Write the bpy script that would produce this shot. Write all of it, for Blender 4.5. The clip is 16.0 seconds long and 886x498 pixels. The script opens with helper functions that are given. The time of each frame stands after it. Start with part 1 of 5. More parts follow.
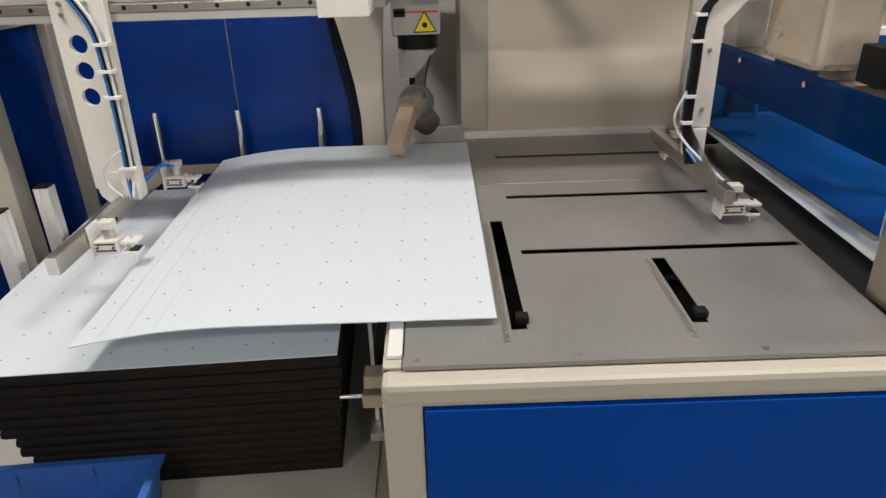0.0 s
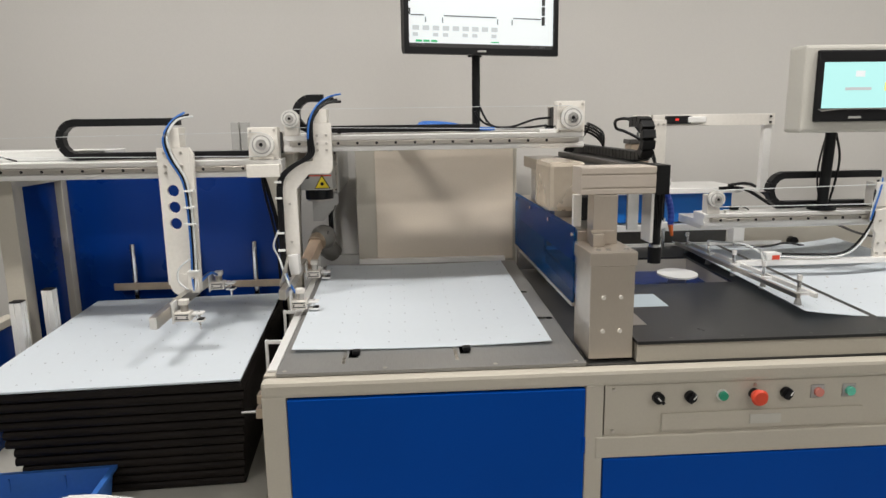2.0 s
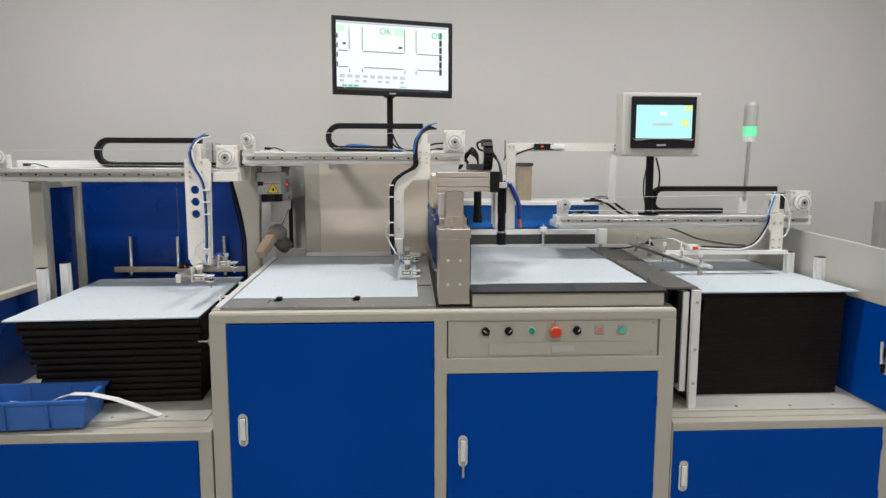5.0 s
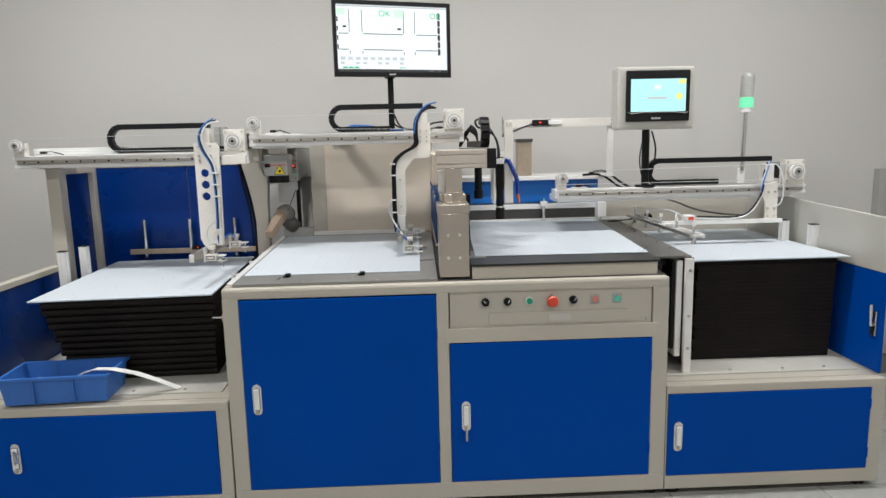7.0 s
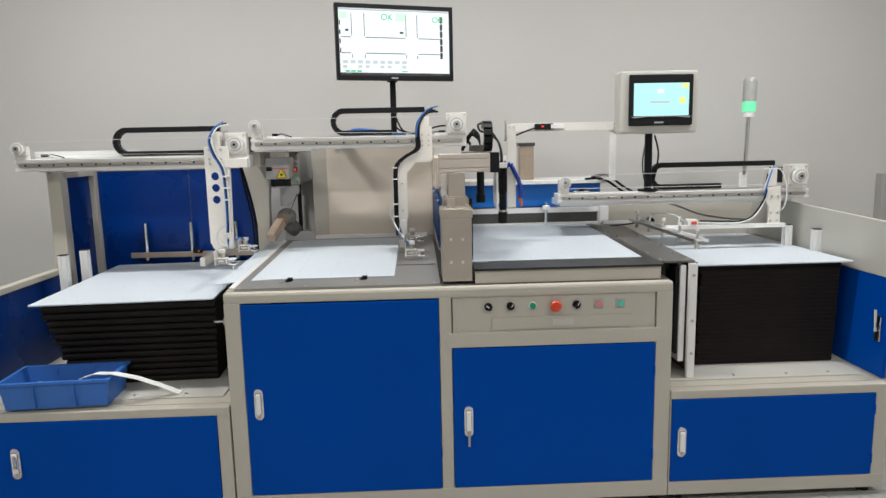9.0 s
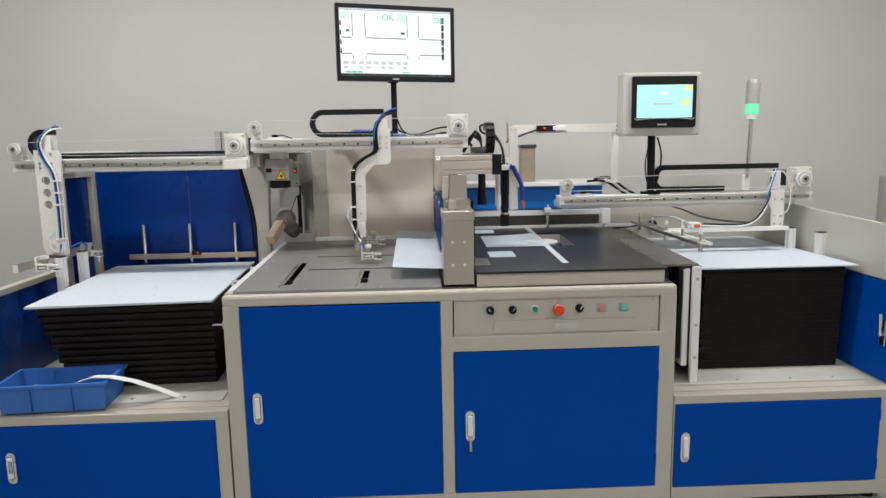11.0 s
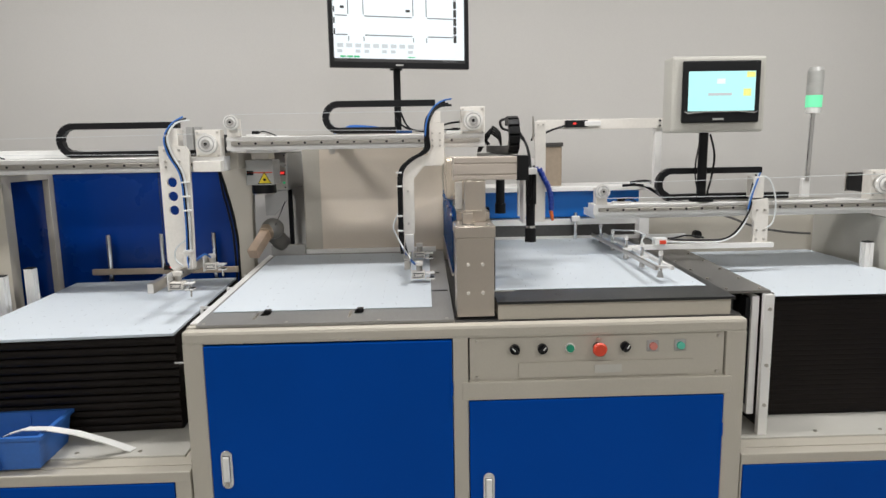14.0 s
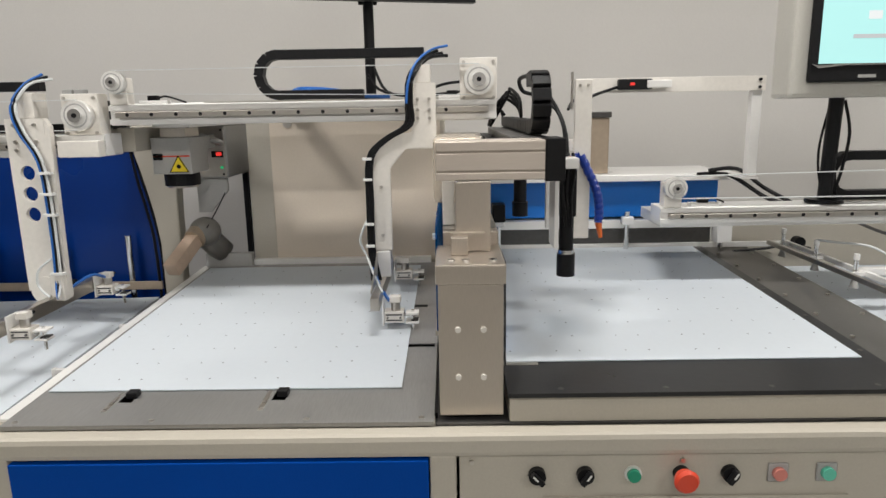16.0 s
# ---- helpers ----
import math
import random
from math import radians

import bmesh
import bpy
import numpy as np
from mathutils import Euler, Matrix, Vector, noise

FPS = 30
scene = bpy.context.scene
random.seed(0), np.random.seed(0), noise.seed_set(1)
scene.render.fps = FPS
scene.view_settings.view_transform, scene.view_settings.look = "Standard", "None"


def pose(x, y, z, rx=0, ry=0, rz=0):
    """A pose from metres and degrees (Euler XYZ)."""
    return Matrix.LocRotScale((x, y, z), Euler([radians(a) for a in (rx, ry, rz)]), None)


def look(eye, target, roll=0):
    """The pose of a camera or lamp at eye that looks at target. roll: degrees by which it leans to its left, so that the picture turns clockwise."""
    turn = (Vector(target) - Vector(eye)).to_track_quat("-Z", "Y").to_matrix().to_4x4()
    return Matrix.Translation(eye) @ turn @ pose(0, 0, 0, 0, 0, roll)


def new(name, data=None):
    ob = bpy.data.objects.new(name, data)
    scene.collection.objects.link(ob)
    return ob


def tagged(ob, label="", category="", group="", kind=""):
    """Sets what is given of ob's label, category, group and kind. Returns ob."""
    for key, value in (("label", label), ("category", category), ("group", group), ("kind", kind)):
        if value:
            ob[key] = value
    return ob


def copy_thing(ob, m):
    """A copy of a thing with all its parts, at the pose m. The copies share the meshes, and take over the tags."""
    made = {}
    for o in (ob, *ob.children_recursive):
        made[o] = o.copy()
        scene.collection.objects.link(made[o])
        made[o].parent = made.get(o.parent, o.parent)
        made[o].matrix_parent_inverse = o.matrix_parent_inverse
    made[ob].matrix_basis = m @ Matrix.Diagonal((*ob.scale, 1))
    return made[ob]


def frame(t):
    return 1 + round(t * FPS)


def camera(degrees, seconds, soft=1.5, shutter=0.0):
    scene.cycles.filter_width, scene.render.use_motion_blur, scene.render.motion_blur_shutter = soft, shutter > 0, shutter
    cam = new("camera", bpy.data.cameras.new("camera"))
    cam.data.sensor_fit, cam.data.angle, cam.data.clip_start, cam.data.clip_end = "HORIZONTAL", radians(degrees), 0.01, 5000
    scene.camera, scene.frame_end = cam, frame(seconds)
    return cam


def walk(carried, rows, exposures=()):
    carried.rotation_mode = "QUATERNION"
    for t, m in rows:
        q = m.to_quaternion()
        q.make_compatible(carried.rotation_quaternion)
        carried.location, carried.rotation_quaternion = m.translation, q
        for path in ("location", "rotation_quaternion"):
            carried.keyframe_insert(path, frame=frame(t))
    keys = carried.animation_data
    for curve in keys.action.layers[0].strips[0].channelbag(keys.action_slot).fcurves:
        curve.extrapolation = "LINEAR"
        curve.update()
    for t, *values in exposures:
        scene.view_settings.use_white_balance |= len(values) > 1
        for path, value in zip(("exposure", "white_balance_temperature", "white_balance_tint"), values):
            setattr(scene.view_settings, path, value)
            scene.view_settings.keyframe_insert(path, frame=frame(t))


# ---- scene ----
cam = camera(67.8, 16.0)
PATH = [
    (0, (0.088, -0.756, 1.434), (0.101, 1.056, 0.587), -1.7),
    (0.5, (0.056, -0.949, 1.462), (0.068, 0.902, 0.704), -2.1),
    (1, (0.109, -1.131, 1.483), (0.181, 0.795, 0.95), -1.0),
    (1.5, (0.264, -1.293, 1.481), (0.37, 0.658, 1.057), -1.0),
    (2, (0.339, -1.475, 1.464), (0.463, 0.486, 1.087), -0.8),
    (2.5, (0.402, -1.644, 1.444), (0.539, 0.32, 1.091), -0.5),
    (3, (0.568, -1.794, 1.408), (0.708, 0.174, 1.079), -0.5),
    (3.5, (0.65, -1.909, 1.41), (0.762, 0.067, 1.125), -0.1),
    (4, (0.62, -2.027, 1.404), (0.714, -0.045, 1.155), 0.4),
    (4.5, (0.63, -2.139, 1.382), (0.728, -0.157, 1.134), 0.3),
    (4.7, (0.662, -2.19, 1.372), (0.767, -0.208, 1.127), 0.3),
    (6.8, (0.716, -2.348, 1.369), (0.793, -0.374, 1.053), -1.3),
    (7, (0.719, -2.348, 1.37), (0.79, -0.374, 1.057), -1.3),
    (7.5, (0.712, -2.342, 1.368), (0.786, -0.367, 1.06), -1.3),
    (8, (0.706, -2.336, 1.367), (0.783, -0.36, 1.063), -1.2),
    (8.5, (0.709, -2.337, 1.371), (0.781, -0.361, 1.067), -1.2),
    (9, (0.707, -2.337, 1.372), (0.78, -0.361, 1.069), -1.2),
    (11.5, (0.698, -2.289, 1.374), (0.774, -0.313, 1.075), -1.0),
    (12, (0.721, -2.259, 1.369), (0.791, -0.283, 1.07), -1.0),
    (12.5, (0.751, -2.212, 1.372), (0.817, -0.236, 1.069), -1.0),
    (13, (0.719, -2.109, 1.372), (0.788, -0.133, 1.069), -1.0),
    (13.5, (0.685, -1.965, 1.392), (0.75, 0.01, 1.084), -0.9),
    (14, (0.699, -1.841, 1.384), (0.755, 0.134, 1.075), -1.0),
    (14.5, (0.762, -1.625, 1.398), (0.766, 0.344, 1.047), -0.9),
    (15, (0.788, -1.449, 1.393), (0.761, 0.509, 0.984), -0.8),
    (15.5, (0.766, -1.203, 1.409), (0.735, 0.751, 0.981), -0.8),
    (16, (0.815, -1.011, 1.402), (0.791, 0.946, 0.991), -1.0),
]
walk(cam, [(t, look(eye, target, roll)) for t, eye, target, roll in PATH],
     exposures=[(0.0, -0.15, 6850, 11.5), (1.0, -0.03, 6850, 11.5), (2.0, -0.12, 6700, 10), (3.0, -0.12, 6550, 9.5), (4.5, -0.10, 6400, 9), (7.0, 0.02, 6350, 9), (9.0, 0.02, 6350, 9), (12.5, 0.0, 6350, 9.5), (13.5, 0.0, 6400, 10), (14.5, -0.06, 6500, 10), (16.0, -0.15, 6650, 10)])

# ---- light and room ----
world = bpy.data.worlds.new("world")
scene.world = world
world.use_nodes = True
world.node_tree.nodes["Background"].inputs[0].default_value = (0.9, 0.95, 1.0, 1)
world.node_tree.nodes["Background"].inputs[1].default_value = 0.2
scene.view_settings.exposure = 0.0


def ceiling_lamp_light(x, y, z, sx, sy, watts, colour=(1.0, 0.985, 0.965)):
    d = bpy.data.lights.new("ceiling_light_source", "AREA")
    d.shape, d.size, d.size_y, d.energy, d.color = "RECTANGLE", sx, sy, watts, colour
    o = new("ceiling_light_source", d)
    o.matrix_basis = pose(x, y, z)
    return o


LAMPS = [(-0.9, 0.0), (0.85, 0.0), (2.6, 0.0), (-1.2, -2.6), (0.85, -2.6), (2.9, -2.6)]
WATTS = (34, 25, 31, 33, 24, 35)
CEIL = 3.0
for (lx, ly), watts in zip(LAMPS, WATTS):
    ceiling_lamp_light(lx, ly, CEIL - 0.08, 0.56, 0.14, watts)


# ---- materials ----
def mat(name, colour, rough=0.5, metal=0.0, grain=0.06, scale=30.0, bump=0.0, stain=0.08, stain_scale=3.0, stretch=(1, 1, 1), coat=0.0):
    m = bpy.data.materials.new(name)
    m.use_nodes = True
    nt = m.node_tree
    b = nt.nodes["Principled BSDF"]
    co = nt.nodes.new("ShaderNodeTexCoord")
    mp = nt.nodes.new("ShaderNodeMapping")
    mp.inputs["Scale"].default_value = stretch
    nt.links.new(co.outputs["Object"], mp.inputs["Vector"])
    fine = nt.nodes.new("ShaderNodeTexNoise")
    fine.inputs["Scale"].default_value, fine.inputs["Detail"].default_value = scale, 4
    nt.links.new(mp.outputs["Vector"], fine.inputs["Vector"])
    big = nt.nodes.new("ShaderNodeTexNoise")
    big.inputs["Scale"].default_value, big.inputs["Detail"].default_value = stain_scale, 5
    nt.links.new(co.outputs["Object"], big.inputs["Vector"])
    last = None
    base = nt.nodes.new("ShaderNodeRGB")
    base.outputs[0].default_value = (*colour, 1)
    last = base.outputs[0]
    for tex, amount in ((fine, grain), (big, stain)):
        ramp = nt.nodes.new("ShaderNodeMapRange")
        ramp.inputs["From Min"].default_value, ramp.inputs["From Max"].default_value = 0.3, 0.7
        ramp.inputs["To Min"].default_value, ramp.inputs["To Max"].default_value = 1 - amount, 1 + amount * 0.6
        nt.links.new(tex.outputs["Fac"], ramp.inputs["Value"])
        mul = nt.nodes.new("ShaderNodeMix")
        mul.data_type, mul.blend_type = "RGBA", "MULTIPLY"
        mul.inputs["Factor"].default_value = 1.0
        nt.links.new(last, mul.inputs[6])
        nt.links.new(ramp.outputs[0], mul.inputs[7])
        last = mul.outputs[2]
    nt.links.new(last, b.inputs["Base Color"])
    rr = nt.nodes.new("ShaderNodeMapRange")
    rr.inputs["To Min"].default_value, rr.inputs["To Max"].default_value = max(rough - 0.08, 0.02), min(rough + 0.1, 1)
    nt.links.new(big.outputs["Fac"], rr.inputs["Value"])
    nt.links.new(rr.outputs[0], b.inputs["Roughness"])
    b.inputs["Metallic"].default_value = metal
    b.inputs["Coat Weight"].default_value = coat
    if bump:
        bp = nt.nodes.new("ShaderNodeBump")
        bp.inputs["Strength"].default_value, bp.inputs["Distance"].default_value = bump, 0.002
        nt.links.new(fine.outputs["Fac"], bp.inputs["Height"])
        nt.links.new(bp.outputs["Normal"], b.inputs["Normal"])
    return m


def glow(name, colour, strength):
    m = bpy.data.materials.new(name)
    m.use_nodes = True
    b = m.node_tree.nodes["Principled BSDF"]
    b.inputs["Base Color"].default_value = (*[c * 0.3 for c in colour], 1)
    b.inputs["Emission Color"].default_value = (*colour, 1)
    b.inputs["Emission Strength"].default_value = strength
    return m


def clear_tint(name, colour, gloss=0.25, rough=0.05):
    m = bpy.data.materials.new(name)
    m.use_nodes = True
    nt = m.node_tree
    nt.nodes.remove(nt.nodes["Principled BSDF"])
    out = nt.nodes["Material Output"]
    tr = nt.nodes.new("ShaderNodeBsdfTransparent")
    tr.inputs[0].default_value = (*colour, 1)
    gl = nt.nodes.new("ShaderNodeBsdfGlossy")
    gl.inputs["Roughness"].default_value = rough
    mx = nt.nodes.new("ShaderNodeMixShader")
    fr = nt.nodes.new("ShaderNodeFresnel")
    fr.inputs[0].default_value = 1.5
    mul = nt.nodes.new("ShaderNodeMath")
    mul.operation, mul.use_clamp = "MULTIPLY_ADD", True
    mul.inputs[1].default_value, mul.inputs[2].default_value = 1.0, gloss * 0.2
    nt.links.new(fr.outputs[0], mul.inputs[0])
    nt.links.new(mul.outputs[0], mx.inputs[0])
    nt.links.new(tr.outputs[0], mx.inputs[1])
    nt.links.new(gl.outputs[0], mx.inputs[2])
    nt.links.new(mx.outputs[0], out.inputs[0])
    return m


def sheet_material():
    m = mat("perforated_white_sheet", (0.74, 0.785, 0.83), 0.55, 0, 0.015, 60, 0.03, 0.02, 2.5)
    nt = m.node_tree
    b = nt.nodes["Principled BSDF"]
    out = nt.nodes["Material Output"]
    tl = nt.nodes.new("ShaderNodeBsdfTranslucent")
    tl.inputs[0].default_value = (0.8, 0.86, 0.9, 1)
    mx = nt.nodes.new("ShaderNodeMixShader")
    mx.inputs[0].default_value = 0.3
    nt.links.new(b.outputs[0], mx.inputs[1])
    nt.links.new(tl.outputs[0], mx.inputs[2])
    nt.links.new(mx.outputs[0], out.inputs[0])
    return m


BEIGE = mat("beige_powder_coat", (0.475, 0.44, 0.375), 0.4, 0, 0.03, 220, 0.15, 0.05, 2.0)
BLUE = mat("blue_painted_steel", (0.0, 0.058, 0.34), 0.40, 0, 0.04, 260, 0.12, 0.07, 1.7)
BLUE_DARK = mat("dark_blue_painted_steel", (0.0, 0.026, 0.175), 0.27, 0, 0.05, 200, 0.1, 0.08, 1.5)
STEEL = mat("brushed_steel", (0.56, 0.53, 0.49), 0.32, 1.0, 0.05, 60, 0.03, 0.05, 4, (1, 14, 1))
TABLE = mat("grey_table_plate", (0.315, 0.31, 0.30), 0.42, 0.55, 0.07, 40, 0.06, 0.12, 3, (14, 1, 1))
ALU = mat("anodised_aluminium", (0.88, 0.87, 0.85), 0.3, 0.3, 0.02, 60, 0.04, 0.06, 5, (1, 8, 8))
PLATE = mat("machined_light_plate", (0.80, 0.765, 0.71), 0.36, 0.22, 0.04, 90, 0.05, 0.05, 6)
CHROME = mat("polished_chrome", (0.8, 0.8, 0.8), 0.14, 1.0, 0.03, 90, 0, 0.05, 6)
BLACK = mat("black_plastic", (0.008, 0.008, 0.009), 0.42, 0, 0.2, 120, 0.1, 0.15, 6)
RUBBER = mat("black_rubber", (0.02, 0.02, 0.02), 0.65, 0, 0.2, 90, 0.2, 0.1, 6)
FOAM = mat("black_foam_edges", (0.0125, 0.0098, 0.0086), 0.55, 0, 0.3, 60, 0.4, 0.25, 8, (1, 1, 12))
DARK = mat("black_anodised_plate", (0.020, 0.020, 0.021), 0.3, 0.2, 0.1, 80, 0.05, 0.25, 4)
GREYDARK = mat("dark_transfer_plate", (0.13, 0.125, 0.12), 0.33, 0.7, 0.1, 60, 0.05, 0.2, 4, (1, 10, 1))
TRANSFER = mat("grey_transfer_plate", (0.18, 0.172, 0.16), 0.33, 0.6, 0.1, 60, 0.05, 0.2, 4, (1, 10, 1))
WALL = mat("grey_wall_paint", (0.575, 0.558, 0.533), 0.75, 0, 0.02, 180, 0.15, 0.03, 0.9)
FLOOR = mat("grey_floor_tile", (0.36, 0.36, 0.34), 0.35, 0, 0.06, 30, 0.05, 0.1, 2)
GROUT = mat("dark_grout", (0.12, 0.12, 0.11), 0.9)
CEILING = mat("white_ceiling", (0.7, 0.7, 0.68), 0.8)
BIN = mat("blue_moulded_plastic", (0.035, 0.14, 0.46), 0.42, 0, 0.05, 90, 0.1, 0.1, 7)
GREYBOX = mat("grey_enclosure_paint", (0.40, 0.395, 0.38), 0.4, 0.1, 0.04, 120, 0.1, 0.08, 4)
PALE = mat("pale_grey_enclosure", (0.50, 0.485, 0.44), 0.45, 0, 0.03, 200, 0.1, 0.05, 4)
TUBEBLUE = mat("blue_air_hose", (0.02, 0.13, 0.45), 0.35, 0, 0.05, 90)
TUBEWHITE = mat("clear_air_hose", (0.6, 0.62, 0.62), 0.3, 0, 0.05, 90)
COOLANT = mat("blue_jointed_hose", (0.002, 0.028, 0.24), 0.4, 0, 0.05, 90)
BRIGHT = mat("bright_blue_paint", (0.0, 0.15, 0.56), 0.35, 0, 0.04, 200, 0.1, 0.06, 2)
ORANGE = mat("orange_nozzle", (0.75, 0.16, 0.03), 0.4)
REDB = mat("red_button_plastic", (0.66, 0.06, 0.025), 0.32)
# Paler lens colours stand in for the light of the two lit buttons.
LITRED = mat("lit_look_red_lens", (0.62, 0.22, 0.18), 0.25)
LITGREEN = mat("lit_look_green_lens", (0.12, 0.55, 0.40), 0.25)
FRAMEGREY = mat("grey_button_frame", (0.40, 0.39, 0.38), 0.4)
TINTALU = mat("warm_aluminium_profile", (0.60, 0.53, 0.465), 0.34, 0.35, 0.03, 60, 0.04, 0.05, 5, (1, 8, 8))
GREENB = mat("green_button_plastic", (0.01, 0.28, 0.16), 0.32)
YELLOW = mat("yellow_warning_label", (0.8, 0.62, 0.02), 0.5)
WHITE = mat("white_plastic", (0.75, 0.75, 0.73), 0.4, 0, 0.03, 90)
BRASS = mat("pale_pulley_metal", (0.80, 0.79, 0.76), 0.28, 0.4, 0.06, 90)
COPPER = mat("tan_duct_metal", (0.48, 0.39, 0.30), 0.32, 0.6, 0.06, 60, 0.05, 0.1, 8)
for m_, gloss_ in ((BLUE, 0.06), (BLUE_DARK, 0.32), (BLACK, 0.22), (FOAM, 0.13), (RUBBER, 0.2)):
    m_.node_tree.nodes["Principled BSDF"].inputs["Specular IOR Level"].default_value = gloss_
SHEET = sheet_material()
HOLE = mat("punched_hole_dark", (0.15, 0.15, 0.16), 0.8)
ACRYL = mat("clear_blue_acrylic", (0.0, 0.07, 0.20), 0.08, 0, 0.02, 60, 0, 0.04, 3)
nt_ = ACRYL.node_tree
see_ = nt_.nodes.new("ShaderNodeBsdfTransparent")
see_.inputs[0].default_value = (0.10, 0.44, 0.86, 1)
mix_ = nt_.nodes.new("ShaderNodeMixShader")
mix_.inputs[0].default_value = 0.78
nt_.links.new(nt_.nodes["Principled BSDF"].outputs[0], mix_.inputs[1])
nt_.links.new(see_.outputs[0], mix_.inputs[2])
nt_.links.new(mix_.outputs[0], nt_.nodes["Material Output"].inputs[0])
GLASSY = clear_tint("clear_acrylic", (0.85, 0.86, 0.86), 0.3)
SCREEN = glow("monitor_screen_glow", (0.90, 0.96, 0.98), 0.74)
TEAL = glow("touch_screen_glow", (0.46, 0.86, 0.85), 0.9)
TAN = mat("tan_cabinet_paint", (0.66, 0.575, 0.475), 0.45, 0.0, 0.03, 160, 0.08, 0.06, 2.2)
TANMETAL = mat("tan_tinted_sheet_metal", (0.66, 0.575, 0.47), 0.25, 0.5, 0.05, 60, 0.03, 0.08, 5)
NOZZLE = mat("copper_tinted_nozzle", (0.72, 0.55, 0.42), 0.3, 0.35, 0.05, 60, 0.04, 0.1, 8)
HOSE = mat("smoky_ribbed_hose", (0.20, 0.19, 0.175), 0.35, 0.1, 0.1, 40)
WARMSTEEL = mat("warm_brushed_steel", (0.56, 0.50, 0.435), 0.3, 0.85, 0.05, 60, 0.03, 0.06, 4, (14, 1, 1))
LIME = glow("green_mark_glow", (0.03, 0.52, 0.2), 0.75)
YGLOW = glow("yellow_mark_glow", (0.8, 0.8, 0.25), 0.9)
LAMPGLOW = glow("green_lamp_glow", (0.22, 0.95, 0.5), 0.75)
LAMPOFF = mat("frosted_lamp_grey", (0.42, 0.42, 0.40), 0.3)
REDGLOW = glow("red_digit_glow", (1.0, 0.05, 0.04), 0.8)
TUBE = glow("lamp_tube_glow", (1.0, 0.96, 0.9), 6.0)
BACKLIGHT = glow("backlight_window_glow", (0.75, 0.86, 0.92), 0.4)
INK = mat("screen_dark_line", (0.03, 0.03, 0.03), 0.5)
GREYINK = glow("screen_outline_grey", (0.10, 0.11, 0.12), 0.6)


# ---- building helpers ----
def box(bm, x0, x1, y0, y1, z0, z1, bev=0.0):
    r = bmesh.ops.create_cube(bm, size=1)
    v = r["verts"]
    for p in v:
        p.co = Vector(((x0 + x1) / 2 + p.co.x * (x1 - x0), (y0 + y1) / 2 + p.co.y * (y1 - y0), (z0 + z1) / 2 + p.co.z * (z1 - z0)))
    if bev:
        bmesh.ops.bevel(bm, geom=list({e for p in v for e in p.link_edges}), offset=bev, segments=2, affect="EDGES", profile=0.6)
    return bm


def rod(bm, a, b, r, seg=16, r2=None):
    a, b = Vector(a), Vector(b)
    d = b - a
    m = Matrix.Translation((a + b) / 2) @ d.to_track_quat("Z", "Y").to_matrix().to_4x4()
    bmesh.ops.create_cone(bm, cap_ends=True, segments=seg, radius1=r, radius2=r if r2 is None else r2, depth=d.length, matrix=m)
    return bm


def prism(bm, pts, lo, hi, axis="y", bev=0.0):
    """A polygon pushed along an axis. pts are (x, z) for y, (y, z) for x, (x, y) for z."""
    def at(p, h):
        return (p[0], h, p[1]) if axis == "y" else (h, p[0], p[1]) if axis == "x" else (p[0], p[1], h)
    a = [bm.verts.new(at(p, lo)) for p in pts]
    b = [bm.verts.new(at(p, hi)) for p in pts]
    fs = [bm.faces.new(a), bm.faces.new(b[::-1])]
    n = len(pts)
    for i in range(n):
        fs.append(bm.faces.new((a[i], b[i], b[(i + 1) % n], a[(i + 1) % n])))
    bmesh.ops.recalc_face_normals(bm, faces=fs)
    if bev:
        bmesh.ops.bevel(bm, geom=list({e for f in fs for e in f.edges}), offset=bev, segments=2, affect="EDGES")
    return bm


def tube(bm, pts, r, seg=8, smooth=4):
    """A round hose through points."""
    P = [Vector(p) for p in pts]
    line = []
    for i in range(len(P) - 1):
        p0, p1, p2, p3 = P[max(i - 1, 0)], P[i], P[i + 1], P[min(i + 2, len(P) - 1)]
        for k in range(smooth):
            t = k / smooth
            line.append(0.5 * ((2 * p1) + (p2 - p0) * t + (2 * p0 - 5 * p1 + 4 * p2 - p3) * t * t + (3 * p1 - p0 - 3 * p2 + p3) * t ** 3))
    line.append(P[-1])
    rings = []
    for i, p in enumerate(line):
        d = (line[min(i + 1, len(line) - 1)] - line[max(i - 1, 0)]).normalized()
        u = d.cross(Vector((0.13, 0.31, 0.94))).normalized()
        w = d.cross(u)
        rings.append([bm.verts.new(p + r * (math.cos(2 * math.pi * k / seg) * u + math.sin(2 * math.pi * k / seg) * w)) for k in range(seg)])
    for a, b in zip(rings, rings[1:]):
        for k in range(seg):
            bm.faces.new((a[k], a[(k + 1) % seg], b[(k + 1) % seg], b[k]))
    bm.faces.new(rings[0][::-1])
    bm.faces.new(rings[-1])
    return bm


def place_of(ob):
    p = Vector((0, 0, 0))
    while ob is not None:
        p += ob.location
        ob = ob.parent
    return p


def part(name, bm, material, parent=None, label="", smooth=False):
    me = bpy.data.meshes.new(name)
    if parent is not None:
        bmesh.ops.translate(bm, verts=bm.verts, vec=-place_of(parent))
    bm.to_mesh(me)
    bm.free()
    me.materials.append(material)
    if smooth:
        for p in me.polygons:
            p.use_smooth = len(p.vertices) == 4
    ob = new(name, me)
    ob.parent = parent
    if label:
        ob["label"] = label
    return ob


def thing(name, at, label, category, group="", kind=""):
    ob = new(name)
    ob.empty_display_size = 0.05
    ob.location = at
    return tagged(ob, label, category, group, kind)


def B(*a, **k):
    return box(bmesh.new(), *a, **k)


def R(*a, **k):
    return rod(bmesh.new(), *a, **k)


